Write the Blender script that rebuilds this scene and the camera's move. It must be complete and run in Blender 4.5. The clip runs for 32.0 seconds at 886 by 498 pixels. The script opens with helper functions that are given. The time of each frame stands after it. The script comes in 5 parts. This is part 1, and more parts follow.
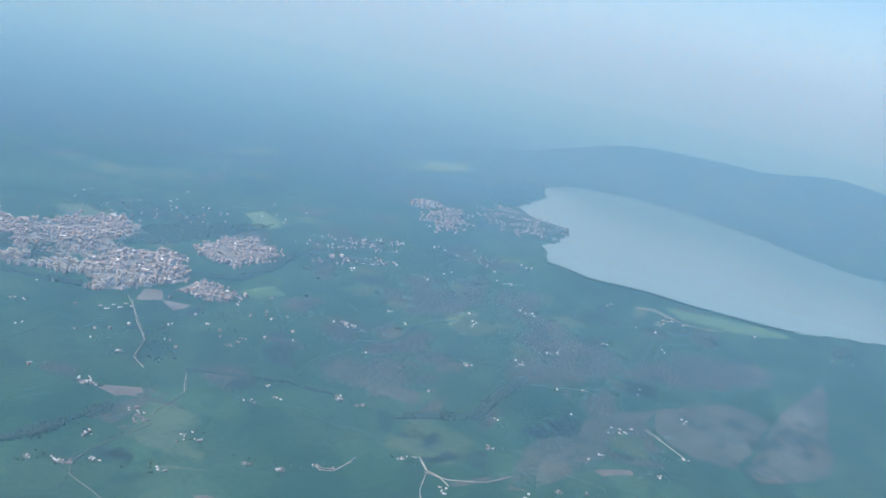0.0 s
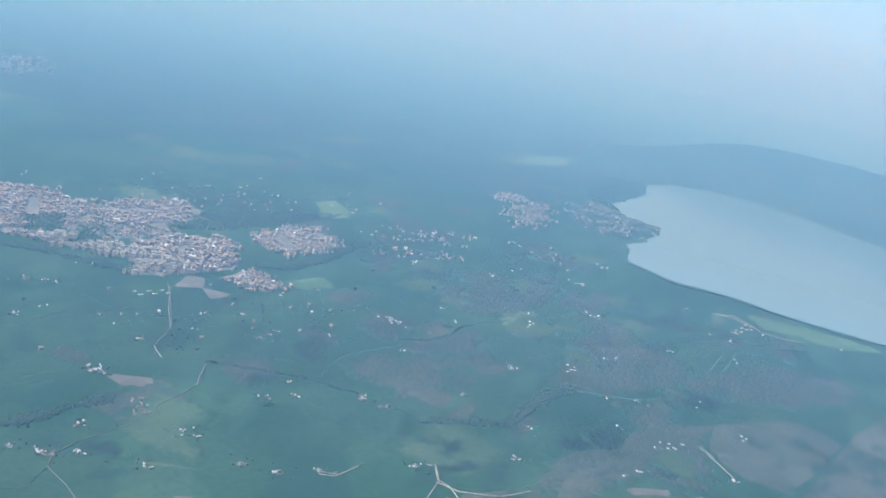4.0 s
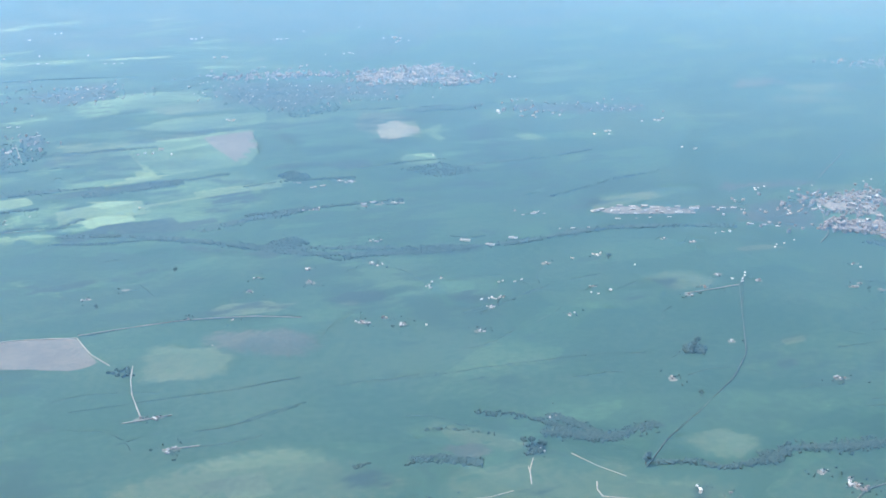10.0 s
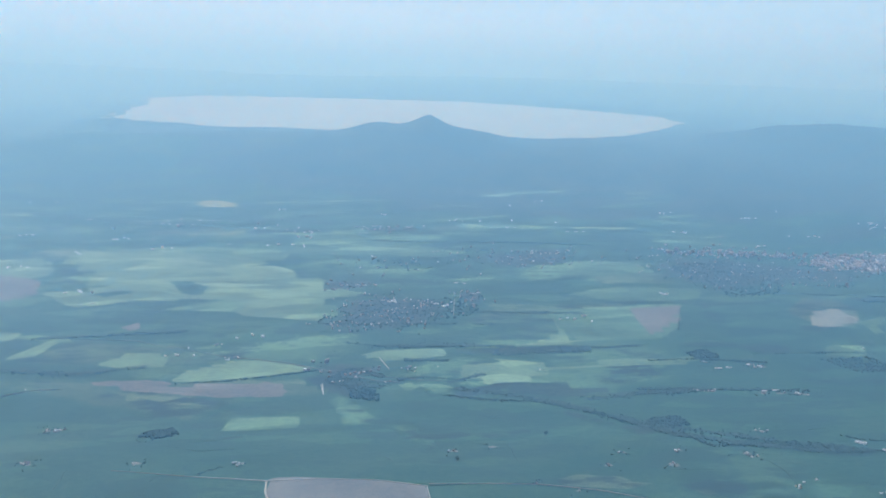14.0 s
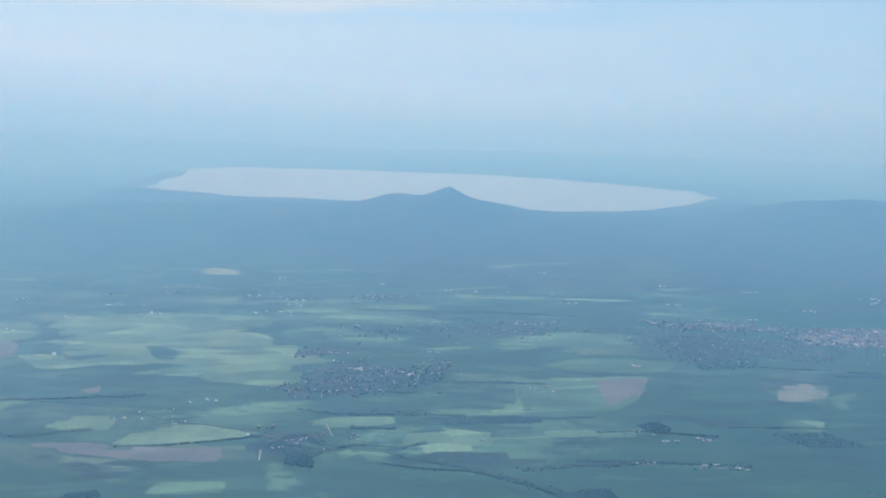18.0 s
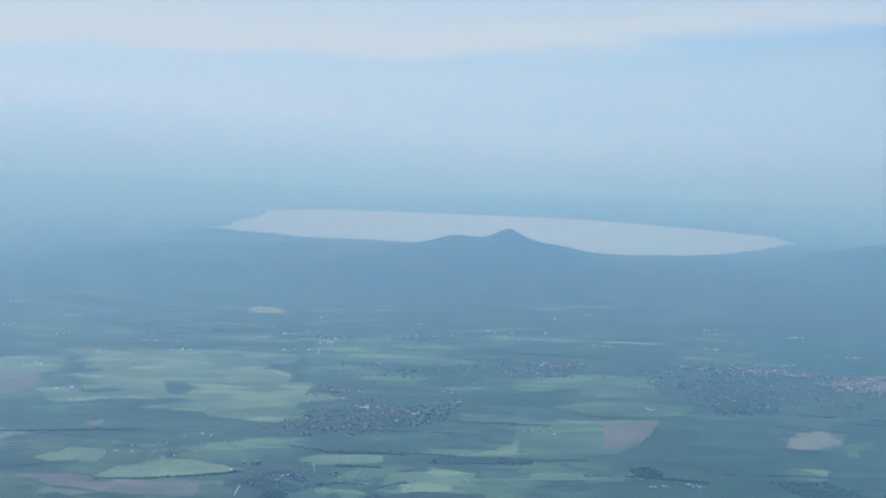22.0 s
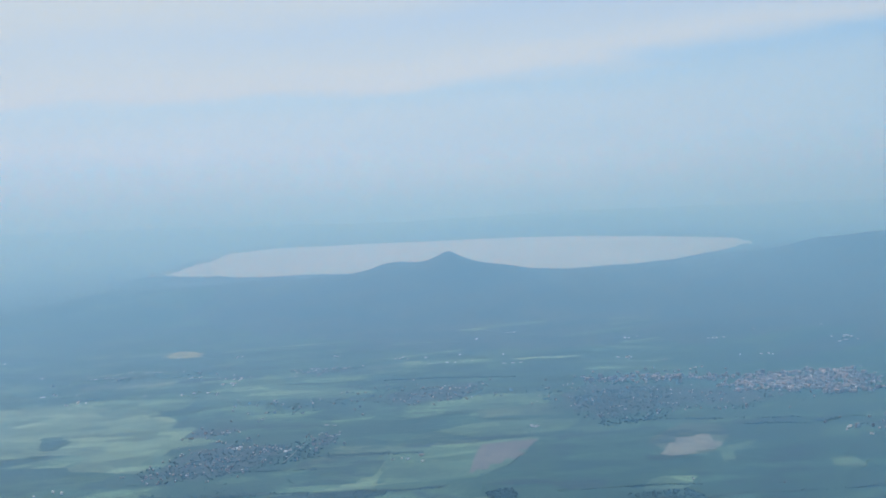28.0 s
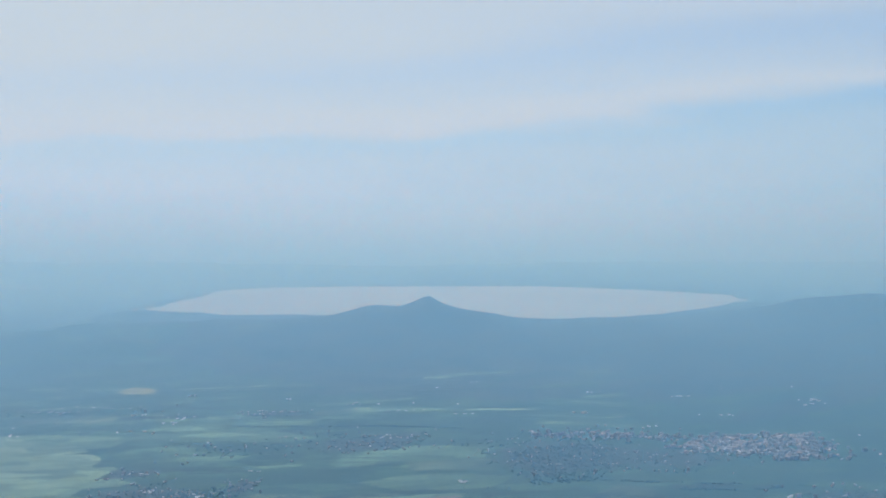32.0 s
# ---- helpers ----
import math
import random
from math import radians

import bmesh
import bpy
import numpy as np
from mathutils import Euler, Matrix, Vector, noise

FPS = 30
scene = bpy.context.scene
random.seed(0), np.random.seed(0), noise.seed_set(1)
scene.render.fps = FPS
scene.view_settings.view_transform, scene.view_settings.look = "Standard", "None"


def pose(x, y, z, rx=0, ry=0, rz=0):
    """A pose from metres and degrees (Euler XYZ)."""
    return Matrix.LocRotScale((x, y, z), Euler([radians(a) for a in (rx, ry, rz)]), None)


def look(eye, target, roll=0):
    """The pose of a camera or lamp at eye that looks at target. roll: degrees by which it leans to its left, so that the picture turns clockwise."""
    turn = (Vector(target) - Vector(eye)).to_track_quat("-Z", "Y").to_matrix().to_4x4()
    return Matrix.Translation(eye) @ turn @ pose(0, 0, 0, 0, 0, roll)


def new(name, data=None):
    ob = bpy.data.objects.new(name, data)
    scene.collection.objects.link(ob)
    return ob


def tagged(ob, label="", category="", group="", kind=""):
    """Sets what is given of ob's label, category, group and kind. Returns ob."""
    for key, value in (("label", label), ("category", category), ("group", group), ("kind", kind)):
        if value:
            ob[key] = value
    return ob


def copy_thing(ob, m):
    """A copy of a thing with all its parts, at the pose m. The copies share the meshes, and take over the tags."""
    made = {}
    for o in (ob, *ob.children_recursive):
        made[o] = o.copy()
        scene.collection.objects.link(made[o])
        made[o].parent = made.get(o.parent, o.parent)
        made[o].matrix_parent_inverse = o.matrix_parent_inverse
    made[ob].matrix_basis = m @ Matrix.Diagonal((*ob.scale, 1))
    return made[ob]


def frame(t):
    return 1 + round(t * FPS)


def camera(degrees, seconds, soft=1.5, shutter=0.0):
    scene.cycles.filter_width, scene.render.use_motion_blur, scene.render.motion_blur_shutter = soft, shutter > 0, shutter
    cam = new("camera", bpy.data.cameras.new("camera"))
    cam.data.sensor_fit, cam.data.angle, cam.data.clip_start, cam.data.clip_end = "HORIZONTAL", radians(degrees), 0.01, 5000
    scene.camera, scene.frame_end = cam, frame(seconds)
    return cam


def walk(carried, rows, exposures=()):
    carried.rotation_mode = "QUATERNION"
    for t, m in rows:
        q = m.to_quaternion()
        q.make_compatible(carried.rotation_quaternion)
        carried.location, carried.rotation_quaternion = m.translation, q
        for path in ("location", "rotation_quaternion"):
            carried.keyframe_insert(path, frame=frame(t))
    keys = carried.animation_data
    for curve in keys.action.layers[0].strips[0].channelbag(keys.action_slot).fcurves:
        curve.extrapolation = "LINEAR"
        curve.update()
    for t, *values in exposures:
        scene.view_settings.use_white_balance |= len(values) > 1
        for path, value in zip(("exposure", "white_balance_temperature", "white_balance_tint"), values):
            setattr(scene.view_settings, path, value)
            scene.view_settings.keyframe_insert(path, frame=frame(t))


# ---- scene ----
# An aerial landscape at a reduced scale of about 1 : 8 (the lens ends at 5 km, the far lake lies some 25 km off).

# ---- camera and path: seconds, place, heading, pitch, lean ----
cam = camera(39.28, 32.0, soft=1.6)
FLIGHT = [
    (0.0, 0.0, 0.0, 220.0, -80.57, -9.61, 11.90),
    (0.5, 5.5, -5.8, 220.7, -78.64, -9.96, 11.90),
    (1.0, 11.2, -11.4, 221.3, -77.25, -10.22, 11.84),
    (1.5, 17.1, -16.8, 221.9, -76.55, -10.33, 11.75),
    (2.0, 23.3, -22.0, 222.4, -76.51, -10.36, 11.76),
    (2.5, 29.7, -27.0, 222.9, -76.75, -10.39, 11.92),
    (4.5, 57.2, -45.1, 224.4, -72.44, -11.93, 12.65),
    (5.0, 64.5, -49.1, 224.7, -69.18, -12.74, 11.95),
    (5.5, 72.1, -52.9, 224.9, -64.95, -13.75, 10.66),
    (6.0, 79.7, -56.6, 225.1, -60.07, -14.75, 9.12),
    (6.5, 87.6, -60.0, 225.3, -54.88, -15.55, 7.57),
    (7.0, 95.6, -63.2, 225.4, -50.31, -16.11, 6.43),
    (7.5, 103.7, -66.2, 225.4, -46.34, -16.48, 5.63),
    (8.0, 112.0, -69.0, 225.5, -42.85, -16.79, 5.00),
    (8.5, 120.4, -71.7, 225.5, -39.31, -17.14, 4.32),
    (9.0, 128.9, -74.1, 225.4, -35.61, -17.33, 3.55),
    (9.5, 137.6, -76.3, 225.4, -31.10, -17.34, 2.63),
    (10.0, 146.3, -78.3, 225.3, -26.33, -17.13, 1.56),
    (10.5, 155.2, -80.1, 225.1, -21.63, -16.86, 0.62),
    (11.0, 164.1, -81.8, 224.9, -16.81, -16.52, -0.30),
    (11.5, 173.1, -83.2, 224.7, -12.42, -16.16, -1.02),
    (12.0, 182.2, -84.4, 224.5, -8.48, -15.63, -1.54),
    (12.5, 191.4, -85.4, 224.2, -5.20, -14.65, -1.41),
    (13.0, 200.6, -86.2, 223.9, -3.19, -13.27, -0.73),
    (13.5, 209.9, -86.8, 223.6, -2.21, -11.52, 0.32),
    (14.0, 219.3, -87.2, 223.2, -1.93, -9.70, 1.63),
    (14.5, 228.6, -87.3, 222.9, -1.72, -8.32, 2.43),
    (15.0, 238.1, -87.3, 222.4, -1.14, -7.33, 2.64),
    (15.5, 247.5, -87.1, 222.0, -0.19, -6.60, 2.50),
    (17.5, 285.4, -84.2, 220.0, 1.60, -6.31, 1.57),
    (18.0, 294.8, -82.9, 219.4, 1.05, -6.34, 1.95),
    (18.5, 304.3, -81.5, 218.8, 0.39, -6.09, 2.44),
    (19.0, 313.7, -79.8, 218.2, 0.02, -5.74, 2.76),
    (19.5, 323.1, -77.9, 217.6, 0.15, -5.42, 2.88),
    (20.0, 332.4, -75.8, 217.0, 0.81, -5.23, 2.86),
    (20.5, 341.8, -73.5, 216.3, 1.87, -5.14, 2.66),
    (21.0, 351.0, -71.0, 215.6, 3.16, -5.00, 2.42),
    (21.5, 360.2, -68.3, 214.9, 4.57, -4.72, 2.21),
    (22.0, 369.3, -65.4, 214.2, 5.91, -4.40, 2.09),
    (22.5, 378.4, -62.3, 213.5, 6.68, -4.18, 2.03),
    (23.0, 387.3, -59.0, 212.7, 6.54, -4.16, 1.95),
    (23.5, 396.2, -55.4, 212.0, 5.62, -4.48, 1.56),
    (24.0, 405.0, -51.7, 211.2, 4.31, -5.05, 0.96),
    (24.5, 413.7, -47.7, 210.4, 3.32, -5.53, 0.31),
    (25.0, 422.2, -43.5, 209.6, 3.35, -5.44, -0.25),
    (25.5, 430.7, -39.1, 208.8, 4.20, -4.75, -0.63),
    (27.5, 463.1, -19.5, 205.4, 6.26, -3.06, -2.57),
    (28.0, 470.8, -14.0, 204.5, 5.95, -3.04, -2.78),
    (28.5, 478.4, -8.4, 203.7, 5.79, -2.97, -2.87),
    (29.0, 485.8, -2.5, 202.8, 6.12, -2.83, -2.94),
    (29.5, 493.0, 3.6, 201.9, 7.02, -2.50, -2.89),
    (30.0, 500.1, 9.9, 201.0, 8.18, -1.95, -2.70),
    (30.5, 506.9, 16.4, 200.1, 9.03, -1.20, -2.37),
    (31.0, 513.5, 23.1, 199.2, 8.96, -0.62, -1.91),
    (31.5, 520.0, 30.1, 198.3, 8.01, -0.50, -1.23),
    (32.0, 526.2, 37.2, 197.4, 6.66, -0.85, -0.46),
]


def ahead(yaw, pitch):
    a, b = radians(yaw), radians(pitch)
    return Vector((-math.sin(a) * math.cos(b), math.cos(a) * math.cos(b), math.sin(b)))


# the clip's camera opens up over the dark land and closes again under the bright sky; its balance is cool
walk(cam, [(t, look((x, y, z), Vector((x, y, z)) + 100 * ahead(yaw, pitch), lean)) for t, x, y, z, yaw, pitch, lean in FLIGHT],
     exposures=[(0, 0.44, 5060, 8), (2, 0.54, 5100, 8), (4.5, 0.55, 5160, 9), (6, 0.79, 5260, 10), (9, 1.00, 5240, 9), (11, 0.86, 5220, 8), (13, 0.52, 5120, 7),
                (15, 0.05, 5060, 7), (18, 0.05, 5040, 7), (19, -0.07, 5020, 7), (22, -0.10, 5020, 7), (24.3, -0.08, 5020, 7), (25, 0.05, 5040, 7), (25.6, -0.10, 5040, 7), (28, -0.13, 5080, 8), (30, -0.15, 5080, 8), (31, -0.23, 5080, 8), (32, -0.16, 5080, 8)])

# ---- sky, sun and haze ----
SUN_AZIMUTH, SUN_HEIGHT = radians(122), radians(50)      # where the sun stands, from +x towards +y
world = bpy.data.worlds.new("sky")
scene.world = world
world.use_nodes = True
wn, wl = world.node_tree.nodes, world.node_tree.links
wn.clear()
sky = wn.new("ShaderNodeTexSky")
sky.sky_type, sky.sun_disc = "NISHITA", False
sky.sun_elevation, sky.sun_rotation = SUN_HEIGHT, radians(90) - SUN_AZIMUTH
sky.air_density, sky.dust_density, sky.ozone_density = 1.0, 0.3, 3.0
# long layers of thin high cloud round the whole sky, by height over the horizon, bent and broken by noise
coords = wn.new("ShaderNodeTexCoord")
stretch = wn.new("ShaderNodeMapping")
stretch.inputs["Scale"].default_value = (1.3, 1.3, 9.0)
streaks = wn.new("ShaderNodeTexNoise")
streaks.inputs["Scale"].default_value, streaks.inputs["Detail"].default_value = 2.2, 5.0
streaks.inputs["Roughness"].default_value = 0.5
apart = wn.new("ShaderNodeSeparateXYZ")
tilt = wn.new("ShaderNodeMath")
tilt.operation, tilt.inputs[1].default_value = "MULTIPLY_ADD", -0.045
bend = wn.new("ShaderNodeMath")
bend.operation, bend.inputs[1].default_value = "MULTIPLY_ADD", 0.075
layers = wn.new("ShaderNodeValToRGB")
layers.color_ramp.interpolation = "EASE"
for spot, value in ((0.05, 0.10), (0.085, 0.34), (0.104, 0.42), (0.119, 0.28), (0.131, 0.98), (0.150, 0.74), (0.172, 0.62), (0.205, 0.85), (0.30, 0.6), (0.6, 0.35)):
    layers.color_ramp.elements.new(spot).color = (value, value, value, 1)
layers.color_ramp.elements[0].color = (0.1, 0.1, 0.1, 1)
layers.color_ramp.elements[-1].color = (0.3, 0.3, 0.3, 1)
cloud = wn.new("ShaderNodeMixRGB")
cloud.inputs["Color2"].default_value = (8.7, 8.3, 7.1, 1)
wl.new(coords.outputs["Generated"], apart.inputs[0])
wl.new(apart.outputs["X"], tilt.inputs[0])
wl.new(apart.outputs["Z"], tilt.inputs[2])
wl.new(coords.outputs["Generated"], stretch.inputs["Vector"])
wl.new(stretch.outputs["Vector"], streaks.inputs["Vector"])
wl.new(streaks.outputs["Fac"], bend.inputs[0])
wl.new(tilt.outputs[0], bend.inputs[2])
wl.new(bend.outputs[0], layers.inputs["Fac"])
back = wn.new("ShaderNodeBackground")
back.inputs["Strength"].default_value = 0.085
wout = wn.new("ShaderNodeOutputWorld")
side = wn.new("ShaderNodeMath")            # more cloud towards the sun's side
side.operation, side.use_clamp, side.inputs[1].default_value = "MULTIPLY_ADD", True, -0.55
wl.new(apart.outputs["X"], side.inputs[0])
wl.new(layers.outputs["Color"], side.inputs[2])
wl.new(side.outputs[0], cloud.inputs["Fac"])
low_haze = wn.new("ShaderNodeMixRGB")
low_haze.inputs["Color2"].default_value = (2.0, 3.2, 4.2, 1)
low = wn.new("ShaderNodeMapRange")
low.interpolation_type = "SMOOTHSTEP"
low.inputs["From Min"].default_value, low.inputs["From Max"].default_value = -0.030, 0.014
low.inputs["To Min"].default_value, low.inputs["To Max"].default_value = 1.0, 0.0
wl.new(apart.outputs["Z"], low.inputs["Value"])
wl.new(low.outputs["Result"], low_haze.inputs["Fac"])
mid_haze = wn.new("ShaderNodeMixRGB")      # blue air over the lowest few degrees
mid_haze.inputs["Color2"].default_value = (5.2, 6.5, 6.95, 1)
mid = wn.new("ShaderNodeMapRange")
mid.inputs["From Min"].default_value, mid.inputs["From Max"].default_value = 0.0, 0.13
mid.inputs["To Min"].default_value, mid.inputs["To Max"].default_value = 0.9, 0.0
wl.new(apart.outputs["Z"], mid.inputs["Value"])
wl.new(mid.outputs["Result"], mid_haze.inputs["Fac"])
wl.new(sky.outputs["Color"], mid_haze.inputs["Color1"])
wl.new(mid_haze.outputs["Color"], cloud.inputs["Color1"])
wl.new(cloud.outputs["Color"], low_haze.inputs["Color1"])
wl.new(low_haze.outputs["Color"], back.inputs["Color"])
wl.new(back.outputs["Background"], wout.inputs["Surface"])

sun = new("sun", bpy.data.lights.new("sun", "SUN"))
sun.data.energy, sun.data.angle, sun.data.color = 5.0, radians(0.6), (1.0, 0.96, 0.90)
sun_from = Vector((math.cos(SUN_AZIMUTH) * math.cos(SUN_HEIGHT), math.sin(SUN_AZIMUTH) * math.cos(SUN_HEIGHT), math.sin(SUN_HEIGHT)))
sun.matrix_world = look(sun_from * 1000, (0, 0, 0))

# the air itself: blue haze that scatters the sunlight, thin near by, thicker over the far plain, thickest towards the horizon
def haze(density, colour, murk, outer, inner, label):
    """A flat ring of air round the middle of the flight; the inner rim is an ellipse of two radii, or nothing."""
    mat = bpy.data.materials.new("hazy_air")
    mat.use_nodes = True
    mat.node_tree.nodes.clear()
    n, l = mat.node_tree.nodes, mat.node_tree.links
    scatter, dim, both, out = (n.new("ShaderNode" + k) for k in ("VolumeScatter", "VolumeAbsorption", "AddShader", "OutputMaterial"))
    scatter.phase, scatter.inputs["Anisotropy"].default_value = "HENYEY_GREENSTEIN", 0.14
    scatter.inputs["Color"].default_value, scatter.inputs["Density"].default_value = (*colour, 1), density
    dim.inputs["Color"].default_value, dim.inputs["Density"].default_value = (0.0, 0.35, 0.7, 1), density * murk
    l.new(scatter.outputs[0], both.inputs[0])
    l.new(dim.outputs[0], both.inputs[1])
    l.new(both.outputs[0], out.inputs["Volume"])
    bm, count, rings = bmesh.new(), 120, []
    for rx, ry in ((outer, outer),) + ((inner,) if inner else ()):
        for z in (-110.0, 295.0):
            rings.append([bm.verts.new((265 + rx * math.cos(i * 2 * math.pi / count), -25 + ry * math.sin(i * 2 * math.pi / count), z)) for i in range(count)])
    for i in range(count):
        j = (i + 1) % count
        bm.faces.new((rings[0][i], rings[0][j], rings[1][j], rings[1][i]))
        if inner:
            bm.faces.new((rings[2][j], rings[2][i], rings[3][i], rings[3][j]))
            bm.faces.new((rings[1][i], rings[1][j], rings[3][j], rings[3][i]))
            bm.faces.new((rings[0][j], rings[0][i], rings[2][i], rings[2][j]))
    if not inner:
        bm.faces.new(rings[1])
        bm.faces.new(rings[0][::-1])
    me = bpy.data.meshes.new("haze")
    bm.to_mesh(me)
    bm.free()
    me.materials.append(mat)
    ob = tagged(new("haze", me), label, "haze", kind="structure")
    ob.display_type = "WIRE"


haze(0.00044, (0.264, 0.583, 0.987), 0.0, 4700, None, "blue summer haze that fills the air over the land")
haze(0.00034, (0.24, 0.59, 0.992), 0.02, 4698, (300, 980), "denser blue haze over the farther plain")
haze(0.00045, (0.28, 0.66, 0.970), 0.28, 4696, (800, 3950), "thick pale haze lying towards the horizon")

# ---- the lie of the land ----
LAKE_Z, FAR_LAKE_Z = 45.3, 40.0
CRATER_LAKE = [(1677, 158), (1567, 143), (1421, 159), (1343, 131), (1331, 91), (1242, 85), (1151, 98), (1080, 83),
               (1045, 42), (1049, -2), (1031, -54), (1021, -119), (1090, -240), (1200, -360), (1350, -420), (1480, -380),
               (1510, -290), (1502, -240), (1553, -199), (1663, -136), (1752, -63), (1805, 2), (1827, 78), (1768, 139)]
FAR_LAKE = [(-386, 2500), (-398, 2845), (-456, 3274), (-352, 3464), (-128, 3494), (69, 3486), (211, 3523), (452, 3470),
            (674, 3265), (849, 3045), (876, 2812), (752, 2540), (660, 2387), (569, 2272), (467, 2245), (353, 2252),
            (67, 2337), (-35, 2348), (-187, 2370)]
FAR_POND = [(-1270, 3470), (-1210, 3560), (-1090, 3570), (-1005, 3500), (-1080, 3440)]


def shore_distance(poly, x, y):
    """Distance from a closed outline, negative inside, for arrays."""
    d, inside = np.full(x.shape, 1e18), np.zeros(x.shape, bool)
    for (ax, ay), (bx, by) in zip(poly, poly[1:] + poly[:1]):
        ex, ey = bx - ax, by - ay
        s = np.clip(((x - ax) * ex + (y - ay) * ey) / (ex * ex + ey * ey), 0, 1)
        d = np.minimum(d, (x - ax - s * ex) ** 2 + (y - ay - s * ey) ** 2)
        cross = (ay > y) != (by > y)
        inside ^= cross & (x < (bx - ax) * (y - ay) / np.where(by == ay, 1e-9, by - ay) + ax)
    return np.where(inside, -1, 1) * np.sqrt(d)


def ease(v, a, b):
    s = np.clip((v - a) / (b - a), 0, 1)
    return s * s * (3 - 2 * s)


def bump(x, y, cx, cy, h, rx, ry, turn=0.0):
    c, s = math.cos(radians(turn)), math.sin(radians(turn))
    u, v = ((x - cx) * c + (y - cy) * s) / rx, ((y - cy) * c - (x - cx) * s) / ry
    return h * np.exp(-u * u - v * v)


HILLS = (  # place, height, two radii, turn: the cone before the far lake, its shoulders, the wooded range, the crater's rim
    (172, 2072, 12, 36, 110, 0), (345, 2070, 7, 45, 110, 0), (-230, 2050, 30, 260, 210, 0),
    (150, 2030, 27, 240, 230, 0), (560, 2020, 10, 240, 230, 0), (930, 2080, 38, 150, 230, 12), (1230, 2000, 38, 260, 260, 0),
    (1700, 1900, 30, 420, 260, -10), (700, 1750, 9, 200, 130, 0), (350, 1780, 8, 160, 120, 0),
    (1930, 230, 14, 110, 120, 0), (2010, 90, 44, 120, 120, 0), (2000, -70, 55, 120, 130, 0), (1900, -230, 70, 120, 140, 30),
    (1760, -400, 85, 150, 150, 35), (1500, -600, 90, 260, 160, 0), (1250, 205, 4, 100, 60, 0), (120, 620, -6, 220, 90, 10))


def height(x, y):
    x, y = np.asarray(x, float), np.asarray(y, float)
    v = 0.034 * np.maximum(x, -200) + 0.004 * y
    z = np.where(v < 36, v, 46 - 10 * np.exp(-(np.maximum(v, 36) - 36) / 10))
    z = z + 16 * ease(y, 1500, 2400) * ease(-x, -1200, 0)
    for hill in HILLS:
        z = z + bump(x, y, *hill)
    z = z + 41 * np.exp(-np.hypot((x - 262) / 60, (y - 2075) / 115) ** 1.12)      # the pointed cone itself
    rough = (np.sin(x / 61 + 1.3 * np.sin(y / 83)) + np.sin(y / 47 + 1.7 * np.sin(x / 71)) + 0.5 * np.sin((x + y) / 23 + np.sin(x / 31)))
    z = z + (0.55 + 2.2 * ease(x, 480, 640) * ease(-x, -1010, -900) * ease(-y, -170, -40)) * rough + ease(y, 1500, 1900) * (1.8 * np.sin(x / 37 + 2 * np.sin(y / 90)) + 1.4 * np.sin(x / 19 + 1.6 * np.sin(y / 61))) * ease(-x, -2500, 200)
    z = z + (32 + 35 * ease(-x, -300, 1500)) * ease(np.hypot(x - 265, y + 25), 3600, 4685)
    for poly, level, reach in ((CRATER_LAKE, LAKE_Z, 90), (FAR_LAKE, FAR_LAKE_Z, 140), (FAR_POND, FAR_LAKE_Z, 60)):
        d = shore_distance(poly, x, y) + 3 * np.sin(x / 11 + 2 * np.sin(y / 17)) + 2 * np.sin(y / 7 + x / 29)
        d = d + (7 * np.sin(x / 43 + 2 * np.sin(y / 71)) + 5 * np.sin(y / 19 + x / 37) if poly is FAR_LAKE else 0)
        beach = level + 0.06 * np.maximum(d, 0) + 0.25
        z = np.where(d < reach, beach + (z - beach) * ease(d, 0, reach), z)
        z = np.where(d < 0, level - 0.4 + np.maximum(d, -60) * 0.1, z)
    return z


def ground_z(x, y):
    return float(height(np.array([x]), np.array([y]))[0])

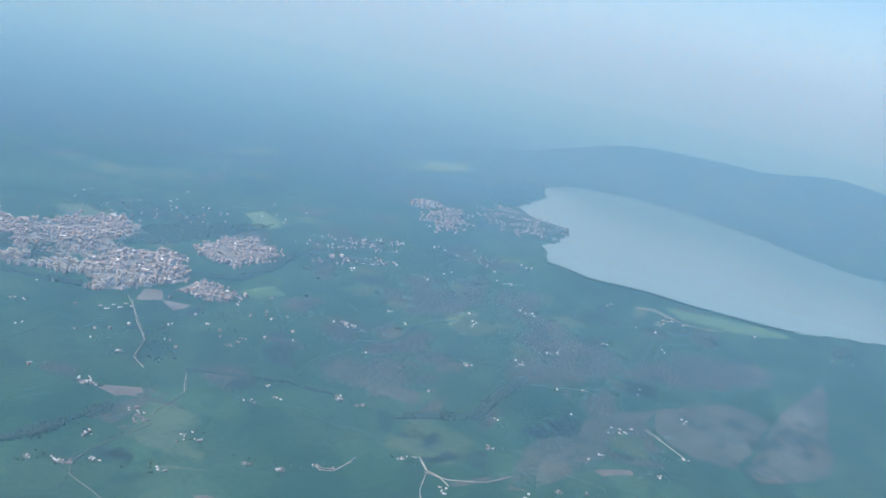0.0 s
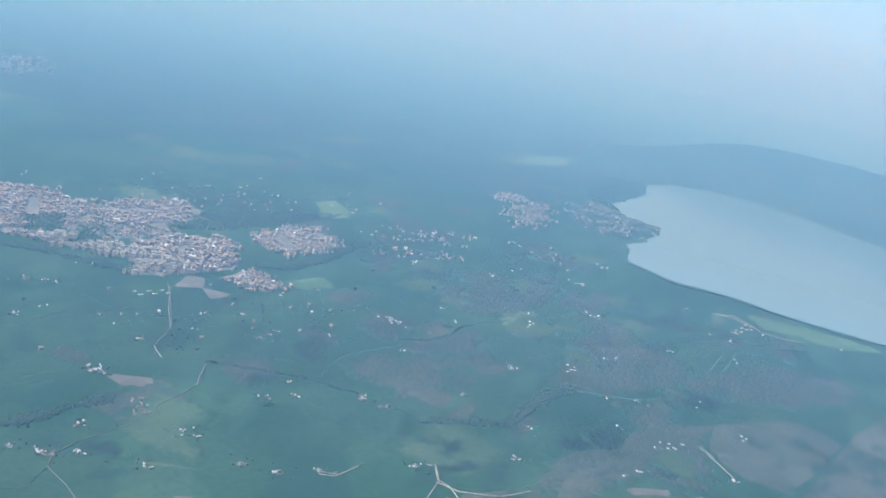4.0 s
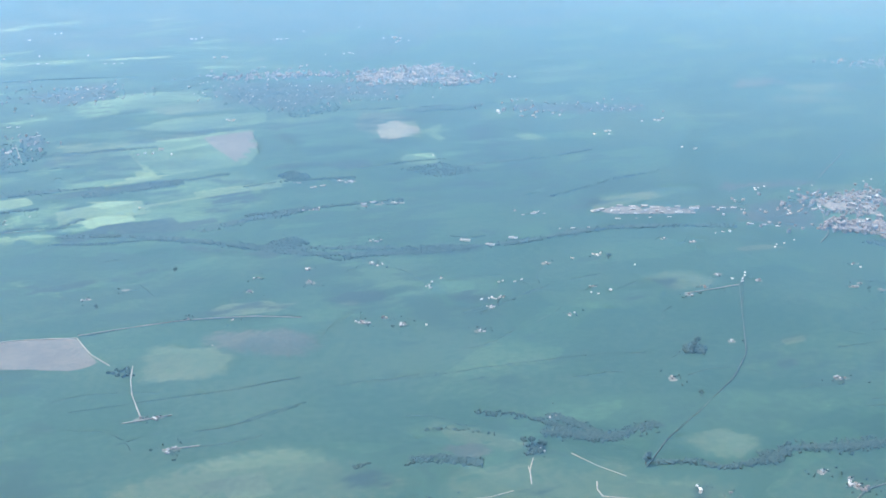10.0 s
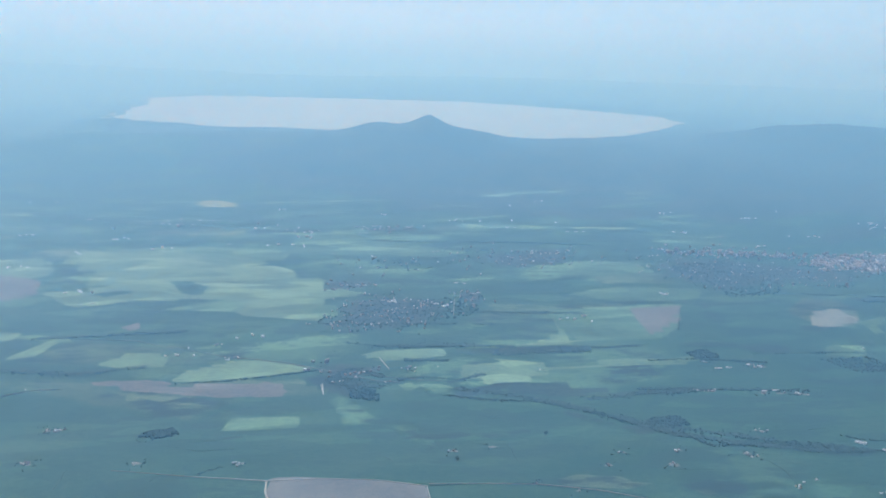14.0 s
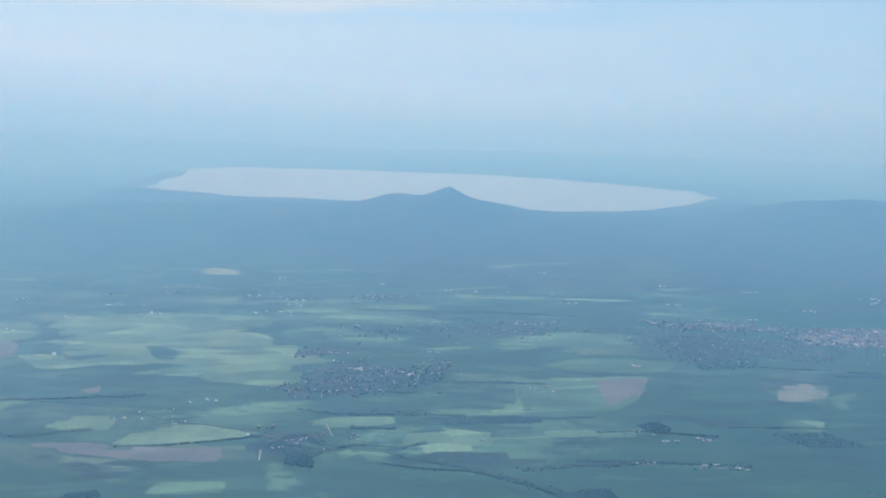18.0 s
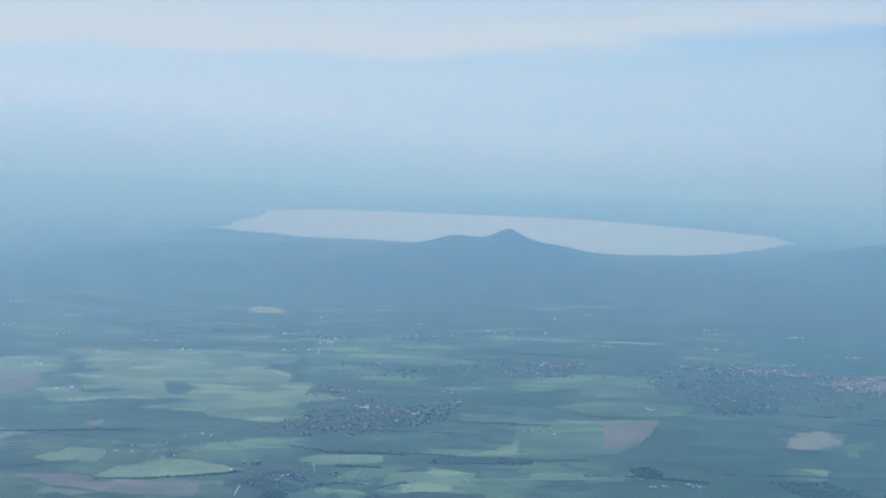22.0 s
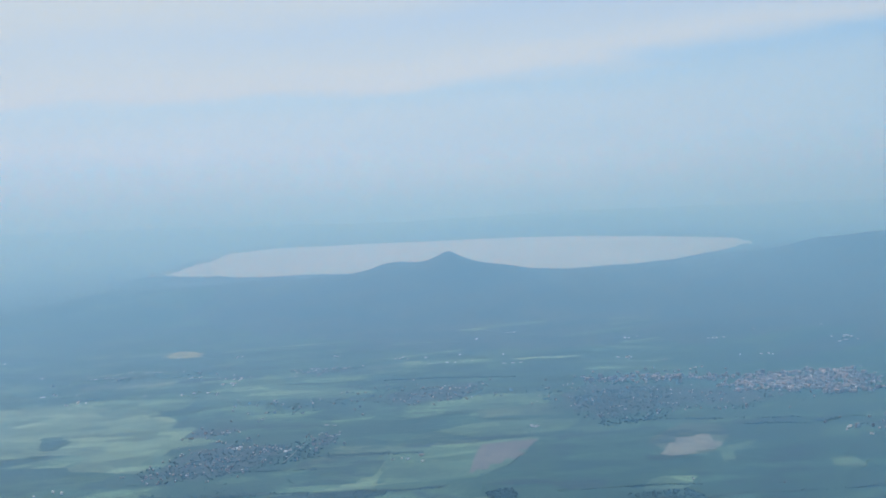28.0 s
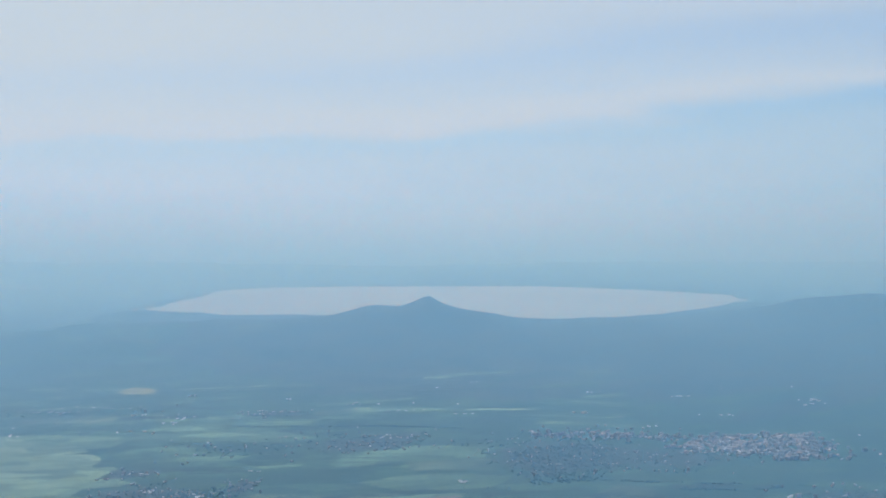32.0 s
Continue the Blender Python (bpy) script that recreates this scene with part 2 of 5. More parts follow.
# ---- materials ----
def small_plots(n, l, position, bend, colour, amount):
    """The land's many small plots, too far off to tell apart: cells of about 50 by 20 m, each a little lighter or darker."""
    warp = n.new("ShaderNodeVectorMath")
    warp.operation, warp.inputs[1].default_value = "MULTIPLY_ADD", (38, 22, 0)
    l.new(bend, warp.inputs[0])
    l.new(position, warp.inputs[2])
    squeeze = n.new("ShaderNodeVectorMath")
    squeeze.operation, squeeze.inputs[1].default_value = "MULTIPLY", (0.019, 0.046, 0)
    l.new(warp.outputs[0], squeeze.inputs[0])
    cells = n.new("ShaderNodeTexVoronoi")
    cells.inputs["Scale"].default_value = 1.0
    l.new(squeeze.outputs[0], cells.inputs["Vector"])
    apart = n.new("ShaderNodeSeparateColor")
    l.new(cells.outputs["Color"], apart.inputs[0])
    shade = n.new("ShaderNodeValToRGB")
    shade.color_ramp.elements[0].color, shade.color_ramp.elements[1].color = (0.48, 0.56, 0.56, 1), (2.3, 2.1, 2.15, 1)
    for spot, c in ((0.35, (0.78, 0.82, 0.82)), (0.60, (1.0, 1.0, 1.0)), (0.80, (1.5, 1.45, 1.45))):
        shade.color_ramp.elements.new(spot).color = (*c, 1)
    l.new(apart.outputs[0], shade.inputs["Fac"])
    times = n.new("ShaderNodeMixRGB")
    times.blend_type = "MULTIPLY"
    place_of, grow = n.new("ShaderNodeSeparateXYZ"), n.new("ShaderNodeMapRange")      # the plots differ more on the northern plain
    grow.inputs["From Min"].default_value, grow.inputs["From Max"].default_value = 450, 950
    grow.inputs["To Min"].default_value, grow.inputs["To Max"].default_value = amount * 0.5, min(1.0, amount * 1.35)
    l.new(position, place_of.inputs[0])
    l.new(place_of.outputs["Y"], grow.inputs["Value"])
    l.new(grow.outputs["Result"], times.inputs["Fac"])
    l.new(colour, times.inputs["Color1"])
    l.new(shade.outputs["Color"], times.inputs["Color2"])
    return times.outputs["Color"]


def dark_thickets(n, l, position, colour, dark):
    """Scrub and copses in loose drifts: fine dark mottling where a broad noise lets it through."""
    fine = n.new("ShaderNodeTexNoise")
    fine.inputs["Scale"].default_value, fine.inputs["Detail"].default_value, fine.inputs["Roughness"].default_value = 0.055, 8.0, 0.62
    broad = n.new("ShaderNodeTexNoise")
    broad.inputs["Scale"].default_value, broad.inputs["Detail"].default_value = 0.009, 3.0
    squeeze = n.new("ShaderNodeVectorMath")
    squeeze.operation, squeeze.inputs[1].default_value = "MULTIPLY", (0.55, 1.0, 1.0)
    l.new(position, squeeze.inputs[0])
    l.new(squeeze.outputs[0], fine.inputs["Vector"])
    l.new(position, broad.inputs["Vector"])
    total = n.new("ShaderNodeMath")
    total.operation, total.inputs[1].default_value = "MULTIPLY_ADD", 0.8
    l.new(broad.outputs["Fac"], total.inputs[0])
    l.new(fine.outputs["Fac"], total.inputs[2])
    cut = n.new("ShaderNodeMapRange")
    cut.inputs["From Min"].default_value, cut.inputs["From Max"].default_value = 0.95, 1.04
    l.new(total.outputs[0], cut.inputs["Value"])
    mix = n.new("ShaderNodeMixRGB")
    mix.inputs["Color2"].default_value = (*dark, 1)
    l.new(cut.outputs["Result"], mix.inputs["Fac"])
    l.new(colour, mix.inputs["Color1"])
    return mix.outputs["Color"]


def worn_edge(n, l, fine, broad, colour):
    """A patch that thins out into the plain grass round it: 'inland' is 0 on its outline and 1 well inside."""
    inland = n.new("ShaderNodeAttribute")
    inland.attribute_name = "inland"
    a, c = n.new("ShaderNodeMath"), n.new("ShaderNodeMath")
    a.operation, a.inputs[1].default_value = "MULTIPLY_ADD", 1.1
    c.operation, c.inputs[1].default_value = "MULTIPLY_ADD", 1.5
    l.new(fine, a.inputs[0])
    l.new(inland.outputs["Fac"], a.inputs[2])
    l.new(broad, c.inputs[0])
    l.new(a.outputs[0], c.inputs[2])
    cut = n.new("ShaderNodeMapRange")
    cut.inputs["From Min"].default_value, cut.inputs["From Max"].default_value = 1.45, 1.95
    l.new(c.outputs[0], cut.inputs["Value"])
    mix = n.new("ShaderNodeMixRGB")
    mix.inputs["Color1"].default_value = (0.028, 0.060, 0.031, 1)
    l.new(cut.outputs["Result"], mix.inputs["Fac"])
    l.new(colour, mix.inputs["Color2"])
    return mix.outputs["Color"]


def material(name, base, dark=None, light=None, scale=0.05, fine=1.0, rough=0.9, bump_amount=0.3, per_piece=0.0, spread=0.13, plots=0.0, thickets=None, soft=False):
    """Base colour varied by two sizes of noise in metres, with relief; per_piece varies joined pieces."""
    m = bpy.data.materials.new(name)
    m.use_nodes = True
    n, l = m.node_tree.nodes, m.node_tree.links
    b = n["Principled BSDF"]
    b.inputs["Roughness"].default_value = rough
    b.inputs["Specular IOR Level"].default_value = 0.2
    geo = n.new("ShaderNodeNewGeometry")
    big = n.new("ShaderNodeTexNoise")
    big.inputs["Scale"].default_value, big.inputs["Detail"].default_value = scale, 6.0
    small = n.new("ShaderNodeTexNoise")
    small.inputs["Scale"].default_value, small.inputs["Detail"].default_value = fine, 4.0
    l.new(geo.outputs["Position"], big.inputs["Vector"])
    l.new(geo.outputs["Position"], small.inputs["Vector"])
    ramp = n.new("ShaderNodeValToRGB")
    ramp.color_ramp.elements[0].position, ramp.color_ramp.elements[1].position = 0.5 - spread, 0.5 + spread
    dark = dark or tuple(c * 0.75 for c in base)
    light = light or tuple(min(1, c * 1.25) for c in base)
    ramp.color_ramp.elements[0].color, ramp.color_ramp.elements[1].color = (*dark, 1), (*light, 1)
    mid = ramp.color_ramp.elements.new(0.5)
    mid.color = (*base, 1)
    mix = n.new("ShaderNodeMath")
    mix.operation = "MULTIPLY_ADD"
    mix.inputs[1].default_value = 0.45
    half = n.new("ShaderNodeMath")
    half.operation = "MULTIPLY"
    half.inputs[1].default_value = 0.55
    l.new(big.outputs["Fac"], half.inputs[0])
    l.new(small.outputs["Fac"], mix.inputs[0])
    l.new(half.outputs[0], mix.inputs[2])
    last = mix.outputs[0]
    if per_piece:
        add = n.new("ShaderNodeMath")
        add.operation = "MULTIPLY_ADD"
        add.inputs[1].default_value = per_piece
        off = n.new("ShaderNodeMath")
        off.operation = "SUBTRACT"
        off.inputs[1].default_value = per_piece / 2
        l.new(last, off.inputs[0])
        l.new(geo.outputs["Random Per Island"], add.inputs[0])
        l.new(off.outputs[0], add.inputs[2])
        last = add.outputs[0]
    l.new(last, ramp.inputs["Fac"])
    colour = ramp.outputs["Color"]
    if plots:
        colour = small_plots(n, l, geo.outputs["Position"], big.outputs["Color"], colour, plots)
    if thickets:
        colour = dark_thickets(n, l, geo.outputs["Position"], colour, thickets)
    if soft:
        colour = worn_edge(n, l, small.outputs["Fac"], big.outputs["Fac"], colour)
    l.new(colour, b.inputs["Base Color"])
    if bump_amount:
        relief = n.new("ShaderNodeBump")
        relief.inputs["Strength"].default_value, relief.inputs["Distance"].default_value = bump_amount, 0.5
        l.new(small.outputs["Fac"], relief.inputs["Height"])
        l.new(relief.outputs["Normal"], b.inputs["Normal"])
    return m


GRASS = material("meadow_land", (0.028, 0.060, 0.031), (0.021, 0.050, 0.024), (0.040, 0.072, 0.039), scale=0.014, fine=0.30, spread=0.10, bump_amount=0.25, plots=0.45, thickets=(0.023, 0.047, 0.026))
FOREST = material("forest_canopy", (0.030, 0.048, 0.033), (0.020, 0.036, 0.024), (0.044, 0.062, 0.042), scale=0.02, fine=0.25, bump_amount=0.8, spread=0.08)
FIELDS = {
    "fallow": ("grey-brown fallow field with rough weedy soil", material("fallow_soil", (0.118, 0.113, 0.096), fine=0.5)),
    "pale_grass": ("pale dry grass field between green meadows", material("dry_grass", (0.066, 0.092, 0.054), fine=0.4, plots=0.30, thickets=(0.020, 0.034, 0.021))),
    "scrub": ("brownish scrub land with bare bushes and grass", material("scrub", (0.049, 0.062, 0.044), (0.035, 0.053, 0.034), (0.068, 0.074, 0.055), fine=0.3, bump_amount=0.8, plots=0.50, thickets=(0.020, 0.034, 0.021), soft=True)),
    "heath": ("brown heath of bare soil and dry winter grass", material("brown_heath", (0.056, 0.068, 0.050), (0.050, 0.064, 0.044), (0.080, 0.084, 0.066), scale=0.03, fine=0.3, bump_amount=0.4, plots=0.4, thickets=(0.030, 0.046, 0.030))),
    "bright_green": ("bright green young crop field with straight edges", material("young_crop", (0.114, 0.168, 0.088), scale=0.03, fine=0.25, plots=0.35)),
    "brown_soil": ("ploughed reddish brown field of bare soil", material("ploughed_soil", (0.106, 0.102, 0.085), scale=0.03, fine=0.4)),
    "hill_grass": ("light green grazed hill with worn patches", material("grazed_grass", (0.096, 0.144, 0.079), scale=0.025, fine=0.3, plots=0.45)),
    "meadow": ("flat mid-green meadow with soft mown edges", material("mown_meadow", (0.070, 0.118, 0.063), scale=0.03, fine=0.3, plots=0.45)),
    "soft_meadow": ("even mid-green pasture with worn soft edges", material("soft_pasture", (0.034, 0.069, 0.036), scale=0.03, fine=0.3, plots=0.40, thickets=(0.020, 0.034, 0.021), soft=True)),
    "worn_pasture": ("light worn pasture thinning out into darker grass", material("worn_pasture", (0.060, 0.106, 0.055), scale=0.03, fine=0.3, plots=0.40, thickets=(0.020, 0.034, 0.021), soft=True)),
    "dark_meadow": ("dark green pasture with tufts of rough grass", material("dark_pasture", (0.025, 0.055, 0.030), scale=0.03, fine=0.3, plots=0.50, thickets=(0.020, 0.034, 0.021), soft=True)),
    "dry_meadow": ("dull olive pasture with worn brown patches", material("olive_pasture", (0.054, 0.084, 0.044), (0.042, 0.072, 0.038), (0.072, 0.096, 0.054), scale=0.03, fine=0.3, plots=0.50, thickets=(0.020, 0.034, 0.021), soft=True)),
    "woodland": ("dark strip of dense woodland between fields", material("woodland", (0.019, 0.034, 0.022), (0.013, 0.025, 0.017), (0.030, 0.046, 0.029), scale=0.02, fine=0.25, bump_amount=0.8, spread=0.08, soft=True)),
    "quarry_sand": ("pale sandy quarry floor dug into a slope", material("quarry_sand", (0.145, 0.150, 0.115), fine=0.4, bump_amount=0.7)),
    "yellow_crop": ("pale yellow flowering crop field far off", material("yellow_crop", (0.17, 0.18, 0.085), fine=0.3, soft=True)),
    "bare_soil": ("bare pinkish earth patch beside a farm track", material("bare_earth", (0.125, 0.115, 0.098), fine=0.5)),
    "paved_lot": ("pale gravel parking lot at the town's edge", material("gravel_lot", (0.135, 0.13, 0.118), fine=0.8)),
    "wood_floor": ("dark leafless woodland slope of grey-brown trees", material("bare_woodland", (0.046, 0.058, 0.042), (0.033, 0.046, 0.033), (0.064, 0.070, 0.053), fine=0.35, bump_amount=0.9, plots=0.50, thickets=(0.020, 0.034, 0.021), soft=True)),
    "town_ground": ("built-up ground of streets, yards and gardens", material("town_ground", (0.15, 0.14, 0.125), (0.06, 0.075, 0.055), (0.23, 0.205, 0.185), scale=0.08, fine=0.35)),
    "garden_ground": ("green gardens and lanes between scattered houses", material("garden_ground", (0.034, 0.048, 0.036), (0.022, 0.036, 0.026), (0.06, 0.068, 0.055), scale=0.08, fine=0.3, soft=True)),
}
ASPHALT = material("worn_road", (0.105, 0.115, 0.096), fine=0.5)
TRACK = material("chalky_track", (0.25, 0.235, 0.20), fine=0.6)
LEAVES = material("foliage", (0.044, 0.068, 0.046), (0.032, 0.053, 0.036), (0.058, 0.082, 0.055), scale=0.05, fine=0.6, per_piece=0.5)
BRUSH = material("bare_brush", (0.080, 0.076, 0.056), (0.052, 0.055, 0.040), (0.115, 0.105, 0.078), scale=0.05, fine=0.6, per_piece=0.5)
BARK = material("bark", (0.12, 0.09, 0.065), fine=3.0)
WALLS = material("rendered_walls", (0.285, 0.252, 0.232), (0.215, 0.188, 0.172), (0.37, 0.335, 0.31), scale=0.05, fine=0.8, per_piece=0.9, bump_amount=0.1)
ROOFS = material("clay_roofs", (0.235, 0.195, 0.172), (0.17, 0.145, 0.13), (0.31, 0.26, 0.23), scale=0.05, fine=1.2, per_piece=0.9, bump_amount=0.3)
PALE_ROOFS = material("pale_metal_roofs", (0.44, 0.44, 0.43), (0.30, 0.30, 0.30), (0.62, 0.62, 0.61), scale=0.05, fine=1.0, rough=0.6, per_piece=0.9, bump_amount=0.1)
WHITE = material("white_render", (0.66, 0.65, 0.62), scale=0.1, fine=0.8, bump_amount=0.1)
YARD = material("farm_yard", (0.13, 0.13, 0.105), (0.07, 0.085, 0.06), (0.22, 0.21, 0.18), scale=0.12, fine=0.6)
WATER = bpy.data.materials.new("lake_water")
WATER.use_nodes = True
_b = WATER.node_tree.nodes["Principled BSDF"]
_b.inputs["Base Color"].default_value = (0.14, 0.21, 0.235, 1)
_b.inputs["Roughness"].default_value, _b.inputs["IOR"].default_value = 0.16, 1.33

# ---- ground: one sheet to the horizon, finer towards the parts that are flown past ----
def mesh_object(name, verts, faces, mats, parent=None, smooth=False, slots=None):
    me = bpy.data.meshes.new(name)
    me.from_pydata(verts, [], faces)
    for m in mats:
        me.materials.append(m)
    if slots is not None:
        me.polygons.foreach_set("material_index", slots)
    if smooth:
        me.polygons.foreach_set("use_smooth", [True] * len(me.polygons))
    ob = new(name, me)
    ob.parent = parent
    return ob


def build_ground():
    angles = np.radians(np.concatenate([np.arange(-30, 135, 0.3), np.arange(135, 330, 3.0)]))
    radii = np.geomspace(60, 4685, 240)
    a, r = np.meshgrid(angles, radii)
    x, y = 265 + r * np.cos(a), -25 + r * np.sin(a)
    z = height(x, y)
    n, k = len(angles), len(radii)
    verts = list(zip(x.ravel().tolist(), y.ravel().tolist(), z.ravel().tolist()))
    faces = [(i * n + j, i * n + (j + 1) % n, (i + 1) * n + (j + 1) % n, (i + 1) * n + j) for i in range(k - 1) for j in range(n)]
    faces.append(tuple(range(n - 1, -1, -1)))
    # which faces are forest: the range before the far lake, the crater's slopes, and loose woods in the distance
    cx, cy = (x[:-1] + x[1:]) / 2, (y[:-1] + y[1:]) / 2
    wave = 60 * np.sin(cx / 97 + 2 * np.sin(cy / 131)) + 45 * np.sin(cy / 53 + 1.5 * np.sin(cx / 67)) + 25 * np.sin((cx - cy) / 29)
    edge = np.interp(cx, (-900, -500, -260, 0, 200, 420, 620, 900, 1500), (9000, 2900, 2150, 1760, 1500, 1330, 1260, 1330, 1500))
    woods = (cy + wave > edge) & (shore_distance(FAR_LAKE, cx, cy) > 6) & (cy < 2600)
    rim = (shore_distance(CRATER_LAKE, cx, cy) < 330 + wave) & (cx > 1520 - cy * 0.4)
    far_east = (cx > 1250 + wave) & (cy > 200) & (np.sin(cx / 190 + 1.4 * np.sin(cy / 240)) + np.sin(cy / 150 + cx / 330) > -0.5)
    slots = np.concatenate([(woods | rim | far_east).astype(int).ravel(), [0]]).tolist()
    return tagged(mesh_object("ground", verts, faces, [GRASS, FOREST], smooth=True, slots=slots),
                  "wide green farmland of meadows and low wooded hills", "ground", kind="structure")


ground = build_ground()


def build_lake(name, poly, level, label):
    """A level sheet of water a little wider than its shore, which the land's slope trims."""
    mx, my = sum(p[0] for p in poly) / len(poly), sum(p[1] for p in poly) / len(poly)
    verts = []
    for (ax, ay), (bx, by), (qx, qy) in zip(poly[-1:] + poly[:-1], poly, poly[1:] + poly[:1]):
        nx, ny = qy - ay, ax - qx
        k = (24 if poly is FAR_LAKE else 7) / math.hypot(nx, ny)
        k = k if shore_distance(poly, np.array([bx + nx * k]), np.array([by + ny * k]))[0] > 0 else -k
        verts.append((bx + nx * k, by + ny * k, level))
    return tagged(mesh_object(name, verts, [tuple(range(len(verts)))], [WATER]), label, "lake", kind="structure")


build_lake("water_1", CRATER_LAKE, LAKE_Z, "calm pale crater lake below wooded slopes")
build_lake("water_2", FAR_LAKE, FAR_LAKE_Z, "large pale lake shining far off in the haze")
build_lake("water_3", FAR_POND, FAR_LAKE_Z, "narrow pale lake far off beside the large one")

# ---- what lies and grows on the land ----
RNG = np.random.default_rng(7)


def lift(x, y):
    """How far a flat thing lies over the ground sheet: a little more where that sheet is coarser."""
    return 0.15 + math.hypot(x - 265, y + 25) / 6000


def rounded(outline, closed, step):
    """The outline as a smooth, slightly uneven line with a point every few metres."""
    pts, n, out = [Vector((*p, 0)) for p in outline], len(outline), []
    for i in range(n if closed else n - 1):
        a, b, c, d = (pts[(i + k) % n] if closed else pts[min(max(i + k, 0), n - 1)] for k in (-1, 0, 1, 2))
        count = max(1, int((c - b).length / step))
        for j in range(count):
            s = j / count
            soft = 0.5 * ((2 * b) + (c - a) * s + (2 * a - 5 * b + 4 * c - d) * s * s + (3 * b - a - 3 * c + d) * s ** 3)
            p = soft.lerp(b.lerp(c, s), 0.75)
            out.append((p.x, p.y))
    if not closed:
        out.append(tuple(outline[-1]))
    return out


def patch(name, outline, mat, step=9.0, uneven=0.5, raise_by=0.0):
    """A patch of ground that follows the land inside an outline."""
    line = []
    for x, y in rounded(outline, True, max(2.5, min(step * 0.6, uneven * 3))):
        v = noise.noise_vector((x / (6 + 4 * uneven), y / (6 + 4 * uneven), 3)) + 0.5 * noise.noise_vector((x / (2 + uneven), y / (2 + uneven), 8))
        line.append((x + uneven * v.x, y + uneven * v.y))
    bm = bmesh.new()
    bm.faces.new([bm.verts.new((x, y, 0)) for x, y in line])
    xs, ys = [v.co.x for v in bm.verts], [v.co.y for v in bm.verts]
    for lo, hi, axis in ((min(xs), max(xs), Vector((1, 0, 0))), (min(ys), max(ys), Vector((0, 1, 0)))):
        cuts = max(1, int((hi - lo) / step))
        for k in range(1, cuts):
            bmesh.ops.bisect_plane(bm, geom=bm.verts[:] + bm.edges[:] + bm.faces[:], plane_co=axis * (lo + (hi - lo) * k / cuts), plane_no=axis)
    bmesh.ops.triangulate(bm, faces=bm.faces)
    co = np.array([v.co for v in bm.verts])
    for v, z in zip(bm.verts, height(co[:, 0], co[:, 1])):
        v.co.z = z + lift(v.co.x, v.co.y) + raise_by
    length = sum(math.dist(p, q) for p, q in zip(line, line[1:] + line[:1]))
    inland = np.clip(-shore_distance(line, co[:, 0], co[:, 1]) / max(1.0, area(line) / length), 0, 1)
    for v, inner in zip(bm.verts, inland):      # the rim dips into the ground
        if inner < 0.02:
            v.co.z -= lift(v.co.x, v.co.y) + raise_by - 0.06
    bm.normal_update()
    if sum(f.normal.z for f in bm.faces) < 0:
        bmesh.ops.reverse_faces(bm, faces=bm.faces)
    me = bpy.data.meshes.new(name)
    bm.to_mesh(me)
    bm.free()
    me.attributes.new("inland", "FLOAT", "POINT").data.foreach_set("value", inland)
    me.materials.append(mat)
    me.polygons.foreach_set("use_smooth", [True] * len(me.polygons))
    return new(name, me)


def size_of(outline):
    return max(max(p[k] for p in outline) - min(p[k] for p in outline) for k in (0, 1))


def inside(outline, count):
    """Random places inside an outline."""
    xs, ys = [p[0] for p in outline], [p[1] for p in outline]
    tries = np.stack([RNG.uniform(min(xs), max(xs), count * 4), RNG.uniform(min(ys), max(ys), count * 4)], -1)
    return tries[shore_distance(list(outline), tries[:, 0], tries[:, 1]) < 0][:count]


def area(outline):
    return abs(sum(ax * by - bx * ay for (ax, ay), (bx, by) in zip(outline, outline[1:] + outline[:1]))) / 2


RAGGED = ("scrub", "heath", "bare_soil", "wood_floor", "town_ground", "garden_ground", "worn_pasture", "quarry_sand", "dark_meadow", "dry_meadow", "soft_meadow", "woodland")


LAID = [0]


def field(kind, outline):
    label, mat = FIELDS[kind]
    big = size_of(outline)
    LAID[0] += 1
    ob = patch("field", outline, mat, step=max(7.0, big / 14), uneven=min(5, big / 16) if kind == "heath" else min(14, big / 6.5) if kind in RAGGED else min(2.2, big / 45), raise_by=0.00016 * LAID[0] + 0.0006 * max(0, LAID[0] - 770) + (0.14 if kind in ("quarry_sand", "brown_soil") else 0.0))
    if kind in ("scrub", "wood_floor") and math.hypot(outline[0][0] - 265, outline[0][1] + 25) < 800:
        thickets = inside(outline, int(area(outline) * (0.002 if kind == "scrub" else 0.005)))
        trees_at("thicket", thickets, "brown leafless bushes spread over rough ground", 0.25, 0.7, BRUSH)
    return tagged(ob, label, "field", kind="structure")


def road(kind, line, width):
    pts = rounded(line, False, 5.0)
    verts, faces, grounds = [], [], height([p[0] for p in pts], [p[1] for p in pts]).tolist()
    for i, (x, y) in enumerate(pts):
        (ax, ay), (bx, by) = pts[max(i - 1, 0)], pts[min(i + 1, len(pts) - 1)]
        k = width * (0.19 + 0.06 * RNG.normal()) / max(1e-6, math.hypot(bx - ax, by - ay))
        nx, ny = (ay - by) * k, (bx - ax) * k
        z = grounds[i] + lift(x, y) + 0.24
        verts += [(x + nx * 1.15, y + ny * 1.15, z - 0.35), (x + nx, y + ny, z), (x, y, z + 0.03), (x - nx, y - ny, z), (x - nx * 1.15, y - ny * 1.15, z - 0.35)]
        if i:
            q = 5 * i
            faces += [(q - 5 + j, q - 4 + j, q + 1 + j, q + j) for j in range(4)]
    ob = mesh_object(kind, verts, faces, [ASPHALT if kind == "road" else TRACK], smooth=True)
    return tagged(ob, "worn grey country road between the fields" if kind == "road" else "pale unpaved farm track across the fields", "road", kind="structure")


